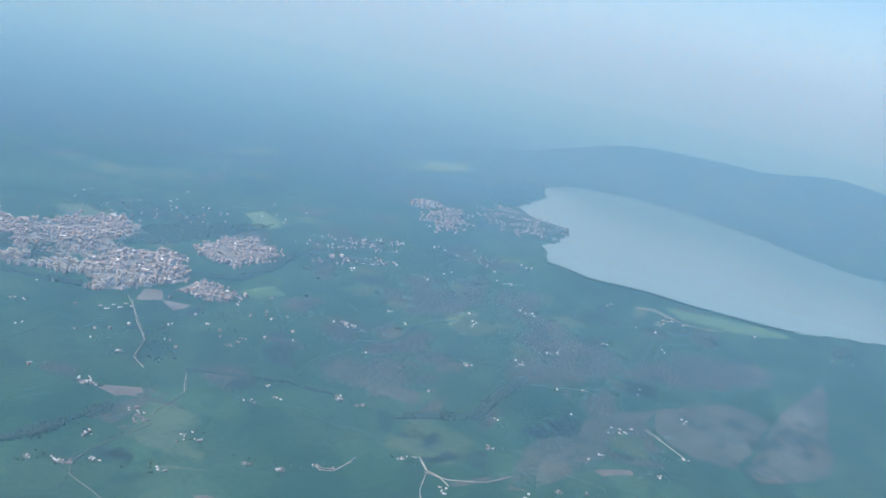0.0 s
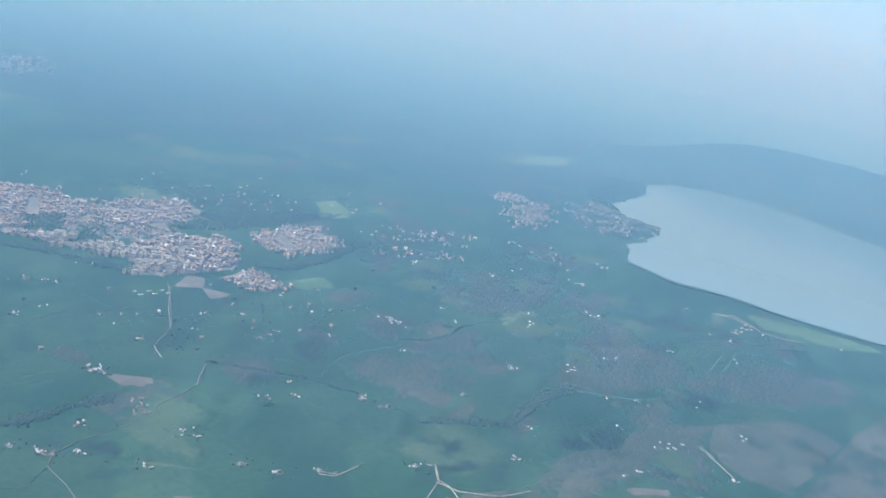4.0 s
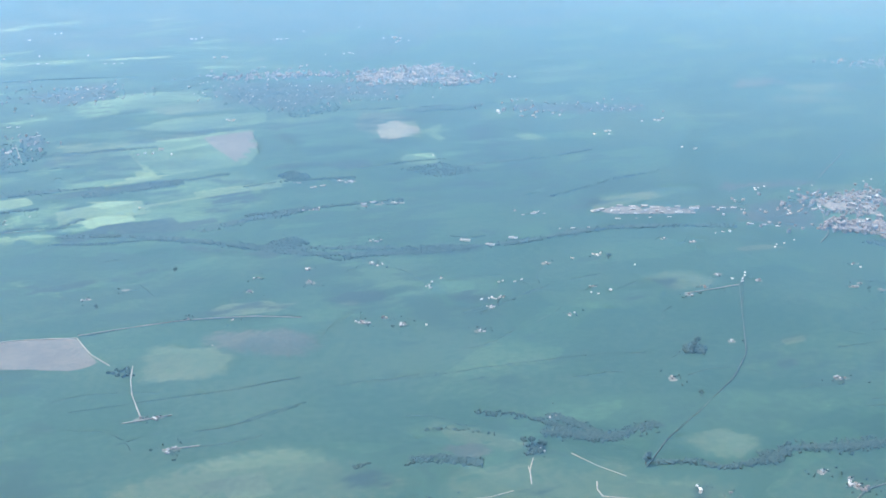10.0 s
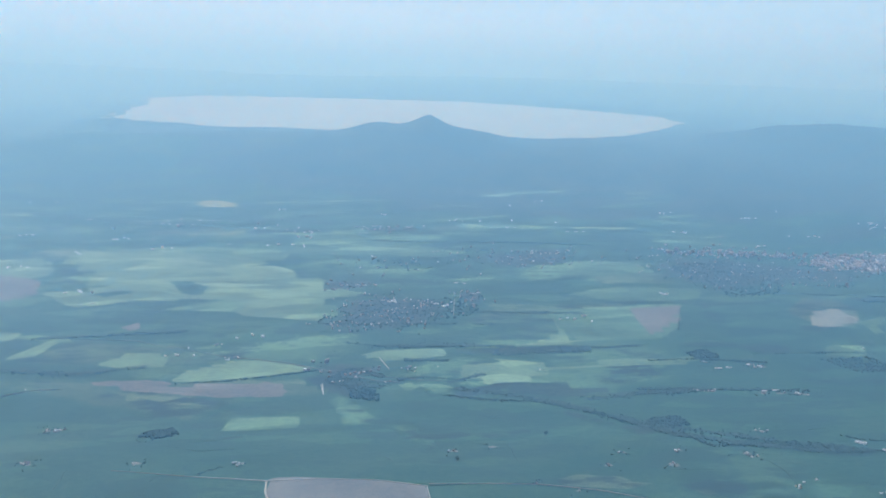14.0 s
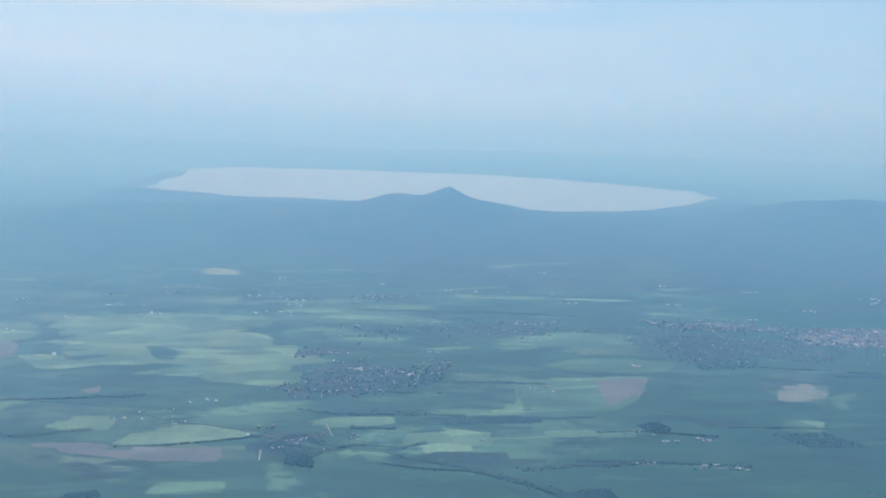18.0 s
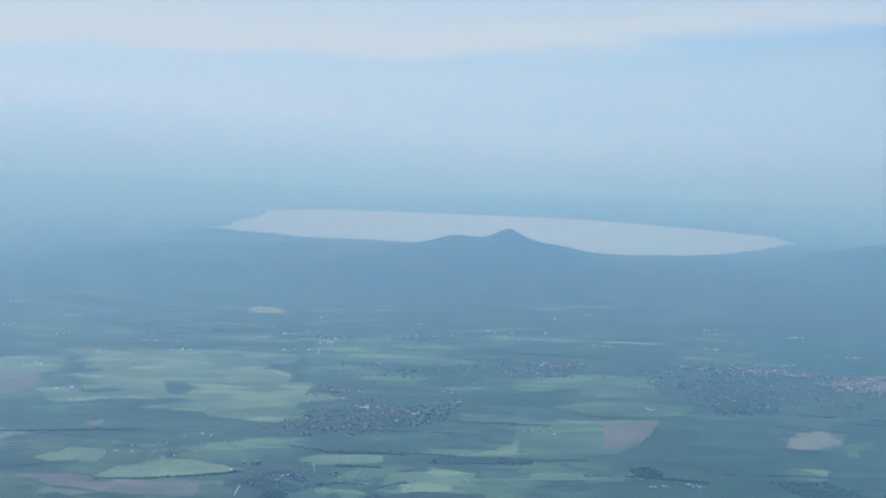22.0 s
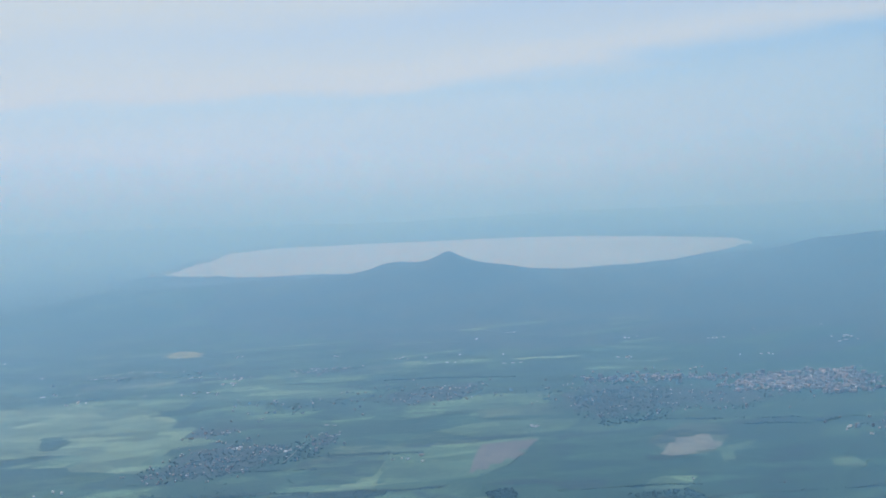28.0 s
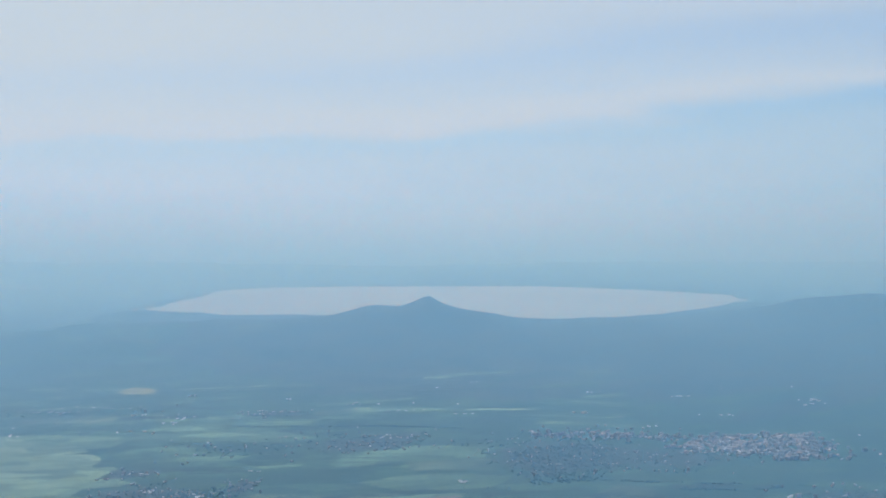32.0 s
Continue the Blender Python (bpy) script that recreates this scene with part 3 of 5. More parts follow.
# a crown is a few lumpy, overlapping leaf clumps
_g = (1 + 5 ** 0.5) / 2
ICO_V = np.array([(-1, _g, 0), (1, _g, 0), (-1, -_g, 0), (1, -_g, 0), (0, -1, _g), (0, 1, _g), (0, -1, -_g), (0, 1, -_g), (_g, 0, -1), (_g, 0, 1), (-_g, 0, -1), (-_g, 0, 1)]) / 1.9
ICO_F = np.array([(0, 11, 5), (0, 5, 1), (0, 1, 7), (0, 7, 10), (0, 10, 11), (1, 5, 9), (5, 11, 4), (11, 10, 2), (10, 7, 6), (7, 1, 8),
                  (3, 9, 4), (3, 4, 2), (3, 2, 6), (3, 6, 8), (3, 8, 9), (4, 9, 5), (2, 4, 11), (6, 2, 10), (8, 6, 7), (9, 8, 1)])


def hedge_ridge(pts):
    """The body of a hedge: a low, uneven bank of leaves with gaps."""
    verts, faces, grounds = [], [], height([p[0] for p in pts], [p[1] for p in pts]).tolist()
    for i, (x, y) in enumerate(pts):
        (ax, ay), (bx, by) = pts[max(i - 1, 0)], pts[min(i + 1, len(pts) - 1)]
        k = 1 / max(1e-6, math.hypot(bx - ax, by - ay))
        nx, ny = (ay - by) * k, (bx - ax) * k
        z, w, h = grounds[i], 0.13 + 0.06 * abs(RNG.normal()), 0.12 + 0.04 * RNG.normal()
        sway = 0.12 * RNG.normal()
        verts += [(x + nx * (q * w + sway), y + ny * (q * w + sway), z + r) for q, r in ((-1.2, 0.05), (-0.7, h), (0.6, h * 1.05), (1.2, 0.05))]
        if i and RNG.uniform() > 0.12:
            faces += [(4 * i - 4 + j, 4 * i - 3 + j, 4 * i + 1 + j, 4 * i + j) for j in range(3)]
    return verts, faces


def trees_at(name, spots, label, low=0.32, high=0.80, mat=None, ridge=None):
    """Many crowns in one mesh, each of two lumps, standing on the land; a ridge joins those of a hedge."""
    spots = np.asarray(spots, float)
    if len(spots) == 0:
        return None
    spots = np.repeat(spots, 2, axis=0)
    spots = spots + RNG.normal(0, 0.4 * high, spots.shape)
    n = len(spots)
    low, high = 0.56 * low, 0.56 * high
    size = (RNG.uniform(low, high, n) * (1 + np.hypot(spots[:, 0] - 265, spots[:, 1] + 25) / 4500))[:, None, None]
    lumps = ICO_V[None] * size * (1 + 0.22 * RNG.normal(size=(n, 12, 1)))
    turn = RNG.uniform(0, 6.28, n)
    c, s = np.cos(turn)[:, None], np.sin(turn)[:, None]
    x, y = lumps[:, :, 0] * c - lumps[:, :, 1] * s, lumps[:, :, 0] * s + lumps[:, :, 1] * c
    z = lumps[:, :, 2] * RNG.uniform(0.8, 1.35, (n, 1)) + size[:, :, 0] * 0.75 + (height(spots[:, 0], spots[:, 1]))[:, None]
    verts = np.stack([x + spots[:, :1], y + spots[:, 1:], z], -1).reshape(-1, 3)
    faces = (ICO_F[None] + 12 * np.arange(n)[:, None, None]).reshape(-1, 3)
    verts, faces = verts.tolist(), faces.tolist()
    if ridge:
        more, joins = hedge_ridge(ridge)
        faces += [tuple(len(verts) + i for i in f) for f in joins]
        verts += more
    ob = mesh_object(name, verts, faces, [mat or LEAVES], smooth=True)
    return tagged(ob, label, "trees", kind="stuff")


def belt(kind, line, width, density):
    pts = rounded(line, False, 3.0)
    spots = []
    for (ax, ay), (bx, by) in zip(pts, pts[1:]):
        length = math.hypot(bx - ax, by - ay)
        swell = 0.65 + 0.5 * math.sin(ax / 9 + ay / 13) * math.sin(ax / 23 - ay / 17)
        for _ in range(RNG.poisson((1.6 if kind == "hedge" else 5.0) * length * width * density * max(0.15, swell))):
            s, k = RNG.uniform(), RNG.normal(0, 0.28) * width
            spots.append((ax + (bx - ax) * s + (ay - by) / length * k, ay + (by - ay) * s + (bx - ax) / length * k))
    if kind == "tree_belt" and width > 4:      # woodland ground strip whose dark colour stands for the shade under the trees
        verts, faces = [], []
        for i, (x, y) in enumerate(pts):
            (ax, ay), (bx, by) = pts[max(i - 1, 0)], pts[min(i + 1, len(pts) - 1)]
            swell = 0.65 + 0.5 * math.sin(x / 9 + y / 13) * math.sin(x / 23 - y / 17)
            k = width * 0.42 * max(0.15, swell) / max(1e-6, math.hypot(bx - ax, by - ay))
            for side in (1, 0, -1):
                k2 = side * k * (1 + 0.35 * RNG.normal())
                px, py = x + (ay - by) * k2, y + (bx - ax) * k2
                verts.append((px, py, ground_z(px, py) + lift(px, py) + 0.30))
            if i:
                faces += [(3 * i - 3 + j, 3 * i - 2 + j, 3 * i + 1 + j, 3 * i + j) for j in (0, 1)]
        tagged(mesh_object("wood_shade_strip", verts, faces, [FOREST], smooth=True), "woodland ground strip, coloured dark for shade under a tree belt", "ground", kind="structure")
    if kind == "hedge":
        return trees_at("hedge", spots, "thin dark hedge of bushes along a field", 0.16, 0.40, ridge=pts)
    return trees_at("tree_belt", spots, "winding belt of dark trees along a stream", 0.42, 0.90)


def wood(kind, outline, density):
    return trees_at("wood", inside(outline, int(area(outline) * density * 2.4)), "small dense wood of dark round trees", 0.6, 1.2)

# ---- buildings ----
def part(name, bm, mat, parent, label=""):
    me = bpy.data.meshes.new(name)
    bm.to_mesh(me)
    bm.free()
    me.materials.append(mat)
    ob = new(name, me)
    ob.parent = parent
    return tagged(ob, label)


def gable_walls(w, d, h, rise):
    bm = bmesh.new()
    v = [bm.verts.new(p) for p in ((-w, -d, -0.5), (w, -d, -0.5), (w, d, -0.5), (-w, d, -0.5), (-w, -d, h), (w, -d, h), (w, d, h), (-w, d, h), (-w, 0, h + rise), (w, 0, h + rise))]
    for f in ((0, 1, 5, 4), (2, 3, 7, 6), (1, 2, 6, 9, 5), (3, 0, 4, 8, 7), (3, 2, 1, 0)):
        bm.faces.new([v[i] for i in f])
    return bm


def gable_roof(w, d, h, rise, over=0.14, thick=0.07):
    """Two slabs with eaves, joined at the ridge."""
    bm = bmesh.new()
    drop = rise * over / d
    for k in (-1, 1):
        a = [(-w - over, k * (d + over), h - drop), (w + over, k * (d + over), h - drop), (w + over, 0, h + rise), (-w - over, 0, h + rise)]
        lower = [bm.verts.new(p) for p in a]
        upper = [bm.verts.new((x, y, z + thick)) for x, y, z in a]
        bm.faces.new(upper), bm.faces.new(lower[::-1])
        for i in range(4):
            j = (i + 1) % 4
            bm.faces.new((lower[i], lower[j], upper[j], upper[i]))
    bmesh.ops.recalc_face_normals(bm, faces=bm.faces)
    return bm


def block(w, d, h, x=0.0, y=0.0, z=-0.5, bevel=0.0):
    bm = bmesh.new()
    bmesh.ops.create_cube(bm, size=1.0, matrix=Matrix.LocRotScale((x, y, z + (h - z) / 2), None, (2 * w, 2 * d, h - z)))
    if bevel:
        bmesh.ops.bevel(bm, geom=bm.edges[:], offset=bevel, segments=1, affect="EDGES")
    return bm


def lean_to(w, d, h, x, y):
    bm = block(w, d, h, x, y)
    for v in bm.verts:
        if v.co.z > 0 and v.co.y < y:
            v.co.z -= 0.22
    return bm


def house(name, w, d, h, rise, wall_mat, roof_mat, label, category, extras=""):
    """A pitched building and the parts that its kind has."""
    base = tagged(new(name), label, category)
    wall = part("wall", gable_walls(w, d, h, rise), wall_mat, base)
    part("roof", gable_roof(w, d, h, rise), roof_mat, base)
    if "chimney" in extras:
        part("chimney", block(0.07, 0.07, h + rise + 0.2, w * 0.5, d * 0.35, h + rise * 0.4), WALLS, base)
    if "door" in extras:
        part("door", block(0.13, 0.02, 0.30, 0, -d - 0.01, 0.0), BARK, wall)
        for x in (-0.6, 0.6):
            for z in (0.25, 0.62):
                if z + 0.2 < h:
                    part("window", block(0.09, 0.015, z + 0.2, x * w, -d - 0.01, z), DARK_GLASS, wall)
    if "annex" in extras:
        part("annex", lean_to(w * 0.5, d * 0.45, h * 0.62, -w * 0.3, -d * 1.42), wall_mat, base)
    if "gate" in extras:
        part("gate", block(0.02, d * 0.45, h * 0.8, w + 0.01, 0, 0.0), BARK, wall)
    if "skylights" in extras:
        for x in (-0.66, -0.22, 0.22, 0.66):
            part("skylight", block(w * 0.06, d * 0.7, h + rise * 0.9 + 0.10, x * w, 0, h + rise * 0.3), DARK_GLASS, base)
    return base


def flat_block(name, w, d, h, label):
    """A flat-roofed block: walls by storeys with floor bands, a roof slab, a stair head."""
    base = tagged(new(name), label, "building")
    wall = part("wall", block(w, d, h), WALLS, base)
    part("roof_slab", block(w + 0.08, d + 0.08, h + 0.12, 0, 0, h), TRACK, base)
    part("stair_head", block(w * 0.22, d * 0.3, h + 0.42, w * 0.3, 0, h + 0.12), WALLS, base)
    for k in range(1, int(h / 0.42)):
        part("floor_band", block(w + 0.035, d + 0.035, k * 0.42 + 0.05, 0, 0, k * 0.42), WHITE, wall)
    return base


DARK_GLASS = material("dark_glass", (0.05, 0.06, 0.07), rough=0.2, bump_amount=0.0)
FARMHOUSES = [
    house("farmhouse", 1.15, 0.72, 0.95, 0.42, WALLS, ROOFS, "two-storey rendered farmhouse with a clay tile roof", "house", "chimney door"),
    house("farmhouse", 0.85, 0.62, 0.75, 0.34, WHITE, ROOFS, "small white farmhouse under a clay tile roof", "house", "chimney door annex"),
    house("cottage", 0.75, 0.55, 0.55, 0.30, WALLS, ROOFS, "low cream cottage with a brown tile roof", "house", "chimney"),
    house("villa", 1.0, 0.85, 1.0, 0.36, WHITE, PALE_ROOFS, "pale villa with a light roof in its garden", "house", "door"),
]
BARNS = [
    house("barn", 1.9, 0.75, 0.65, 0.26, WALLS, PALE_ROOFS, "long farm barn with a pale sheet roof", "barn", "gate"),
    house("shed", 1.2, 0.55, 0.5, 0.18, WHITE, PALE_ROOFS, "low white farm shed with a metal roof", "shed", "gate"),
]
TOWN_HOUSES = [
    house("town_house", 0.95, 0.7, 1.05, 0.36, WALLS, ROOFS, "rendered town house with a clay tile roof", "house", "chimney door"),
    house("town_house", 0.75, 0.75, 1.35, 0.32, WALLS, ROOFS, "narrow three-storey town house in warm render", "house", "chimney"),
    house("town_house", 1.2, 0.7, 0.9, 0.34, WALLS, ROOFS, "pale two-storey town house with brown tiles", "house", "chimney annex"),
    flat_block("apartment_block", 1.4, 0.75, 2.1, "cream apartment block with a flat roof in town"),
    flat_block("apartment_block", 0.9, 0.8, 1.7, "small flat-roofed apartment block in warm render"),
]
WAREHOUSES = [
    house("warehouse", 5.5, 2.4, 1.1, 0.35, WHITE, PALE_ROOFS, "long white warehouse with a bright metal roof", "warehouse", "skylights"),
    house("warehouse", 3.2, 1.7, 1.0, 0.30, WALLS, PALE_ROOFS, "grey industrial hall with a pale roof", "warehouse", "gate"),
]
USED = set()


def place(proto, x, y, turn, size=1.0, group=""):
    """The first of a kind is set down itself, all later ones are copies."""
    m = Matrix.LocRotScale((x, y, ground_z(x, y) + lift(x, y) + 0.2), Euler((0, 0, turn)), (size, size, size))
    if proto in USED:
        ob = copy_thing(proto, m)
    else:
        USED.add(proto)
        proto.matrix_basis = m
        ob = proto
    return tagged(ob, group=group)


SMALL_WALLS = np.array([(-1, -1, -0.5), (1, -1, -0.5), (1, 1, -0.5), (-1, 1, -0.5), (-1, -1, 1), (1, -1, 1), (1, 1, 1), (-1, 1, 1), (-1, 0, 1.4), (1, 0, 1.4)], float)
SMALL_ROOF = np.array([(-1.15, -1.2, 0.94), (1.15, -1.2, 0.94), (1.15, 0, 1.45), (-1.15, 0, 1.45), (-1.15, 1.2, 0.94), (1.15, 1.2, 0.94)], float)


def joined_houses(name, spots, label, category, wall_mat=None):
    """Many small pitched buildings in one mesh: spots of x, y, turn, half length, half depth, height, pale roof or not."""
    verts, faces, slots = [], [], []
    spots = np.asarray(spots, float)
    ground_at = height(spots[:, 0], spots[:, 1])
    for (x, y, turn, w, d, h, pale), z in zip(spots.tolist(), ground_at.tolist()):
        c, s = math.cos(turn), math.sin(turn)
        flat, up = pale > 0.5, lift(x, y) + 0.2
        for shape, facets, slot in ((SMALL_WALLS, ((0, 1, 5, 4), (2, 3, 7, 6), (1, 2, 6, 9, 5), (3, 0, 4, 8, 7)), 0),
                                    (SMALL_ROOF, ((0, 1, 2, 3), (3, 2, 5, 4)), 2 if flat else 1)):
            k = len(verts)
            for px, py, pz in shape.tolist():
                pz = pz * h if pz <= 1 else (h + (pz - 1) * (0.35 * h if flat else d * 1.15))
                verts.append((x + px * w * c - py * d * s, y + px * w * s + py * d * c, z + pz + up))
            faces += [tuple(k + i for i in f) for f in facets]
            slots += [slot] * len(facets)
    return tagged(mesh_object(name, verts, faces, [wall_mat or WALLS, ROOFS, PALE_ROOFS], slots=slots), label, category, kind="stuff")


def clumped(x, y):
    """Where the houses and gardens of a loose village gather, from -2 to 2."""
    return np.sin(x / 8.3 + 1.9 * np.sin(y / 11)) + np.sin(y / 6.1 + 1.4 * np.sin(x / 13))


NEAR_TOWN = [0]
# wooded hollows that no house stands in
GAPS = [
    [(745, 438), (774, 423), (734, 400), (713, 412)],
    [(759, 405), (775, 391), (738, 372), (725, 383)],
    [(876, 378), (909, 368), (995, 308), (913, 321), (849, 339), (816, 364)],
]


def town(kind, outline, spacing, blocks):
    """Streets of houses inside an outline; the nearest quarter is set down house by house."""
    wide = kind in ("suburb", "village")
    patch_kind = "garden_ground" if kind in ("suburb", "village", "lake_village") else "town_ground"
    if spacing < 12 and kind != "far_town":
        field(patch_kind, outline)
    xs, ys = [p[0] for p in outline], [p[1] for p in outline]
    lean = 0.5 + 0.4 * math.sin(xs[0]) if kind != "old_town" else 0.55
    c, s = math.cos(lean), math.sin(lean)
    cx, cy, reach = (min(xs) + max(xs)) / 2, (min(ys) + max(ys)) / 2, size_of(outline)
    n = int(reach / spacing) + 2
    grid = np.stack(np.meshgrid(np.arange(-n, n + 1), np.arange(-n, n + 1)), -1).reshape(-1, 2) * (spacing, spacing * 0.8)
    grid = grid + RNG.normal(0, spacing * (0.55 if kind == "village" else 0.32 if wide else 0.14), grid.shape)
    spots = np.stack([cx + grid[:, 0] * c - grid[:, 1] * s, cy + grid[:, 0] * s + grid[:, 1] * c], -1)
    depth = -shore_distance(list(outline), spots[:, 0], spots[:, 1]) / spacing + 1.2 * np.sin(spots[:, 0] / 7) * np.sin(spots[:, 1] / 9)
    spots = spots[(depth > RNG.uniform(-1.2, 1.2, len(spots)) * (1.7 if kind == "old_town" else 2.2)) & (RNG.uniform(size=len(spots)) < (0.62 if kind == "village" else 0.62 if wide else 0.62 if kind == "far_town" else 0.84))]
    for hollow in GAPS if kind == "old_town" else ():
        spots = spots[shore_distance(hollow, spots[:, 0], spots[:, 1]) > 0]
    if kind in ("old_town", "far_town", "village", "suburb"):
        spots = spots[clumped(spots[:, 0], spots[:, 1]) > (0.0 if kind == "village" else -0.3 if kind == "suburb" else -1.35)]
    rest = []
    for x, y in spots.tolist():
        turn = lean + RNG.normal(0, 0.12) + (math.pi / 2 if RNG.uniform() < 0.35 else 0)
        tall = RNG.uniform() < blocks
        if kind == "old_town" and NEAR_TOWN[0] < 290 and x < 745 and 255 < y < 480:
            NEAR_TOWN[0] += 1
            proto = TOWN_HOUSES[RNG.integers(3, 5) if tall else RNG.integers(0, 3)]
            place(proto, x, y, turn, RNG.uniform(0.7, 1.0) * (1.3 if tall else 1.0), "houses of the hill town")
            continue
        grow = RNG.uniform(0.8, 1.25) * {"village": 0.50, "old_town": 0.8, "lake_village": 0.8, "far_town": 0.9, "suburb": 0.72}.get(kind, 1.0)
        w, d, h = (2.2, 1.0, 1.9) if tall else (1.15, 0.8, 0.85)
        rest.append((x, y, turn, w * grow, d * grow, h * RNG.uniform(0.8, 1.25), float(RNG.uniform() < (0.08 if tall else 0.8 if kind == "village" else 0.45 if kind in ("far_town", "suburb") else 0.07))))
    if rest:
        joined_houses("town_houses" if kind != "village" else "village_houses", rest,
                      {"old_town": "dense pinkish town houses with clay tile roofs", "far_town": "pale far town of small houses in haze",
                       "lake_village": "village houses on the slope above the lake", "village": "village houses scattered among dark garden trees",
                       "suburb": "loose rows of pale houses among gardens"}[kind], "houses")
    leafy = {"old_town": 0.06, "far_town": 0.004, "lake_village": 0.07, "village": 0.020, "suburb": 0.025}[kind] * min(1, 7 / spacing)
    if size_of(outline) < 700:
        garden = inside(outline, int(area(outline) * leafy * 1.6))
        garden = garden[np.abs(clumped(garden[:, 0], garden[:, 1]) - (0.2 if wide else 0.0)) < 1.0]
        trees_at("garden_trees", garden, "dark garden trees between the houses", *((0.6, 1.2) if kind == "village" else (0.5, 1.1)))

# ---- the patchwork of the plain: small fields of many greens, and dark strips of wood between them ----
def mosaic(count, x_range, y_range, kinds, long, deep):
    for _ in range(count):
        x, y = RNG.uniform(*x_range), RNG.uniform(*y_range)
        w, d, a = RNG.uniform(*long), RNG.uniform(*deep), RNG.normal(0.0, 0.25)
        c, s = math.cos(a), math.sin(a)
        skew = RNG.uniform(-0.3, 0.3)
        corners = [(-w, -d), (-w * RNG.uniform(0.1, 0.5), -d * RNG.uniform(0.8, 1.3)), (w * RNG.uniform(0.7, 1), -d), (w, d * RNG.uniform(0.4, 1)), (-w * RNG.uniform(0.4, 1), d)]
        outline = [(x + (p + skew * q) * c - q * s, y + (p + skew * q) * s + q * c) for p, q in corners]
        if min(shore_distance(CRATER_LAKE, np.array([x]), np.array([y]))[0], shore_distance(FAR_LAKE, np.array([x]), np.array([y]))[0]) > 2 * w:
            field(kinds[int(RNG.integers(len(kinds)))], outline)


GREENS = ("worn_pasture", "dark_meadow", "dark_meadow", "worn_pasture", "dry_meadow", "dark_meadow", "soft_meadow", "meadow")
mosaic(46, (-450, 440), (600, 1330), ("worn_pasture", "meadow", "dry_meadow", "worn_pasture", "soft_meadow"), (45, 110), (16, 40))
mosaic(60, (-420, 620), (560, 1260), GREENS, (10, 42), (5, 17))
mosaic(40, (-900, 60), (1300, 2000), ("worn_pasture", "dark_meadow", "dark_meadow", "dry_meadow"), (16, 60), (8, 24))
mosaic(10, (60, 620), (260, 600), ("soft_meadow", "dry_meadow"), (12, 40), (7, 20))
mosaic(70, (480, 1150), (-60, 560), ("dry_meadow", "soft_meadow", "soft_meadow", "wood_floor"), (10, 40), (8, 24))
mosaic(60, (850, 1900), (330, 1100), ("dark_meadow", "soft_meadow", "dry_meadow", "wood_floor"), (20, 60), (10, 30))
mosaic(40, (-420, 640), (560, 1350), ("woodland",), (14, 60), (2.5, 8))
mosaic(90, (-700, 700), (860, 1480), ("worn_pasture", "woodland", "soft_meadow", "woodland", "worn_pasture"), (10, 42), (2.2, 7))
mosaic(70, (-750, 560), (1120, 1560), ("meadow", "hill_grass", "woodland", "meadow", "dry_meadow"), (18, 70), (4, 11))
mosaic(26, (-800, 200), (1250, 1900), ("woodland",), (40, 130), (8, 22))
mosaic(60, (620, 1040), (-60, 270), ("wood_floor", "scrub", "wood_floor", "dry_meadow", "woodland"), (10, 42), (4, 16))
for _ in range(14):
    x, y, w = RNG.uniform(-300, 650), RNG.uniform(560, 900), RNG.uniform(25, 70)
    lean = RNG.normal(0, 0.25)
    belt("tree_belt", [(x + s * w, y + s * w * lean + RNG.normal(0, 4)) for s in (-1, -0.4, 0.3, 1)], RNG.uniform(3, 9), 0.07)

# ---- fields, roads, hedges, woods and towns, in the plan's metres ----
# fields of the northern plain
field('hill_grass', [(-189, 1102), (-130, 1121), (-92, 1032), (-110, 1007), (-163, 1020)])
field('brown_soil', [(-158, 1036), (-98, 997), (-86, 933), (-120, 910)])
field('pale_grass', [(65, 443), (79, 450), (109, 440), (113, 429), (99, 421), (76, 429)])
field('scrub', [(287, 456), (319, 458), (337, 440), (337, 419), (324, 411), (307, 422), (285, 429)])
field('bright_green', [(168, 433), (177, 434), (177, 419), (168, 421)])
field('brown_soil', [(7, 664), (25, 677), (61, 689), (78, 676), (128, 678), (137, 690), (154, 667), (155, 653), (79, 650), (42, 664)])
field('bright_green', [(19, 716), (31, 745), (57, 750), (69, 725), (69, 705), (40, 704)])
field('bright_green', [(74, 682), (74, 699), (103, 725), (129, 731), (165, 710), (144, 695), (109, 683), (85, 676)])
field('bright_green', [(-46, 732), (-29, 782), (-19, 782), (-30, 725)])
field('hill_grass', [(-74, 808), (-57, 807), (-56, 790), (-65, 782)])
field('hill_grass', [(-83, 947), (-54, 955), (0, 907), (-22, 900), (-42, 893), (-70, 926)])
field('hill_grass', [(-127, 1138), (-22, 1167), (76, 1093), (157, 981), (196, 917), (158, 904), (160, 831), (98, 849), (73, 909), (2, 912), (-37, 937)])
field('dark_meadow', [(-8, 972), (38, 996), (65, 961), (55, 922), (12, 935)])
field('bare_soil', [(11, 826), (24, 834), (26, 815), (18, 811)])
field('worn_pasture', [(175, 666), (186, 667), (192, 648), (204, 628), (215, 608), (199, 592), (185, 613), (180, 637)])
field('worn_pasture', [(215, 594), (231, 584), (245, 538), (230, 547)])
field('hill_grass', [(190, 735), (209, 750), (249, 748), (251, 731), (209, 722), (198, 727)])
field('meadow', [(219, 672), (247, 677), (253, 660), (224, 658)])
field('hill_grass', [(248, 688), (266, 717), (285, 721), (329, 704), (369, 719), (420, 712), (413, 695), (364, 692), (326, 686), (287, 655), (267, 668)])
field('woodland', [(252, 742), (295, 752), (334, 751), (351, 743), (332, 727), (274, 723)])
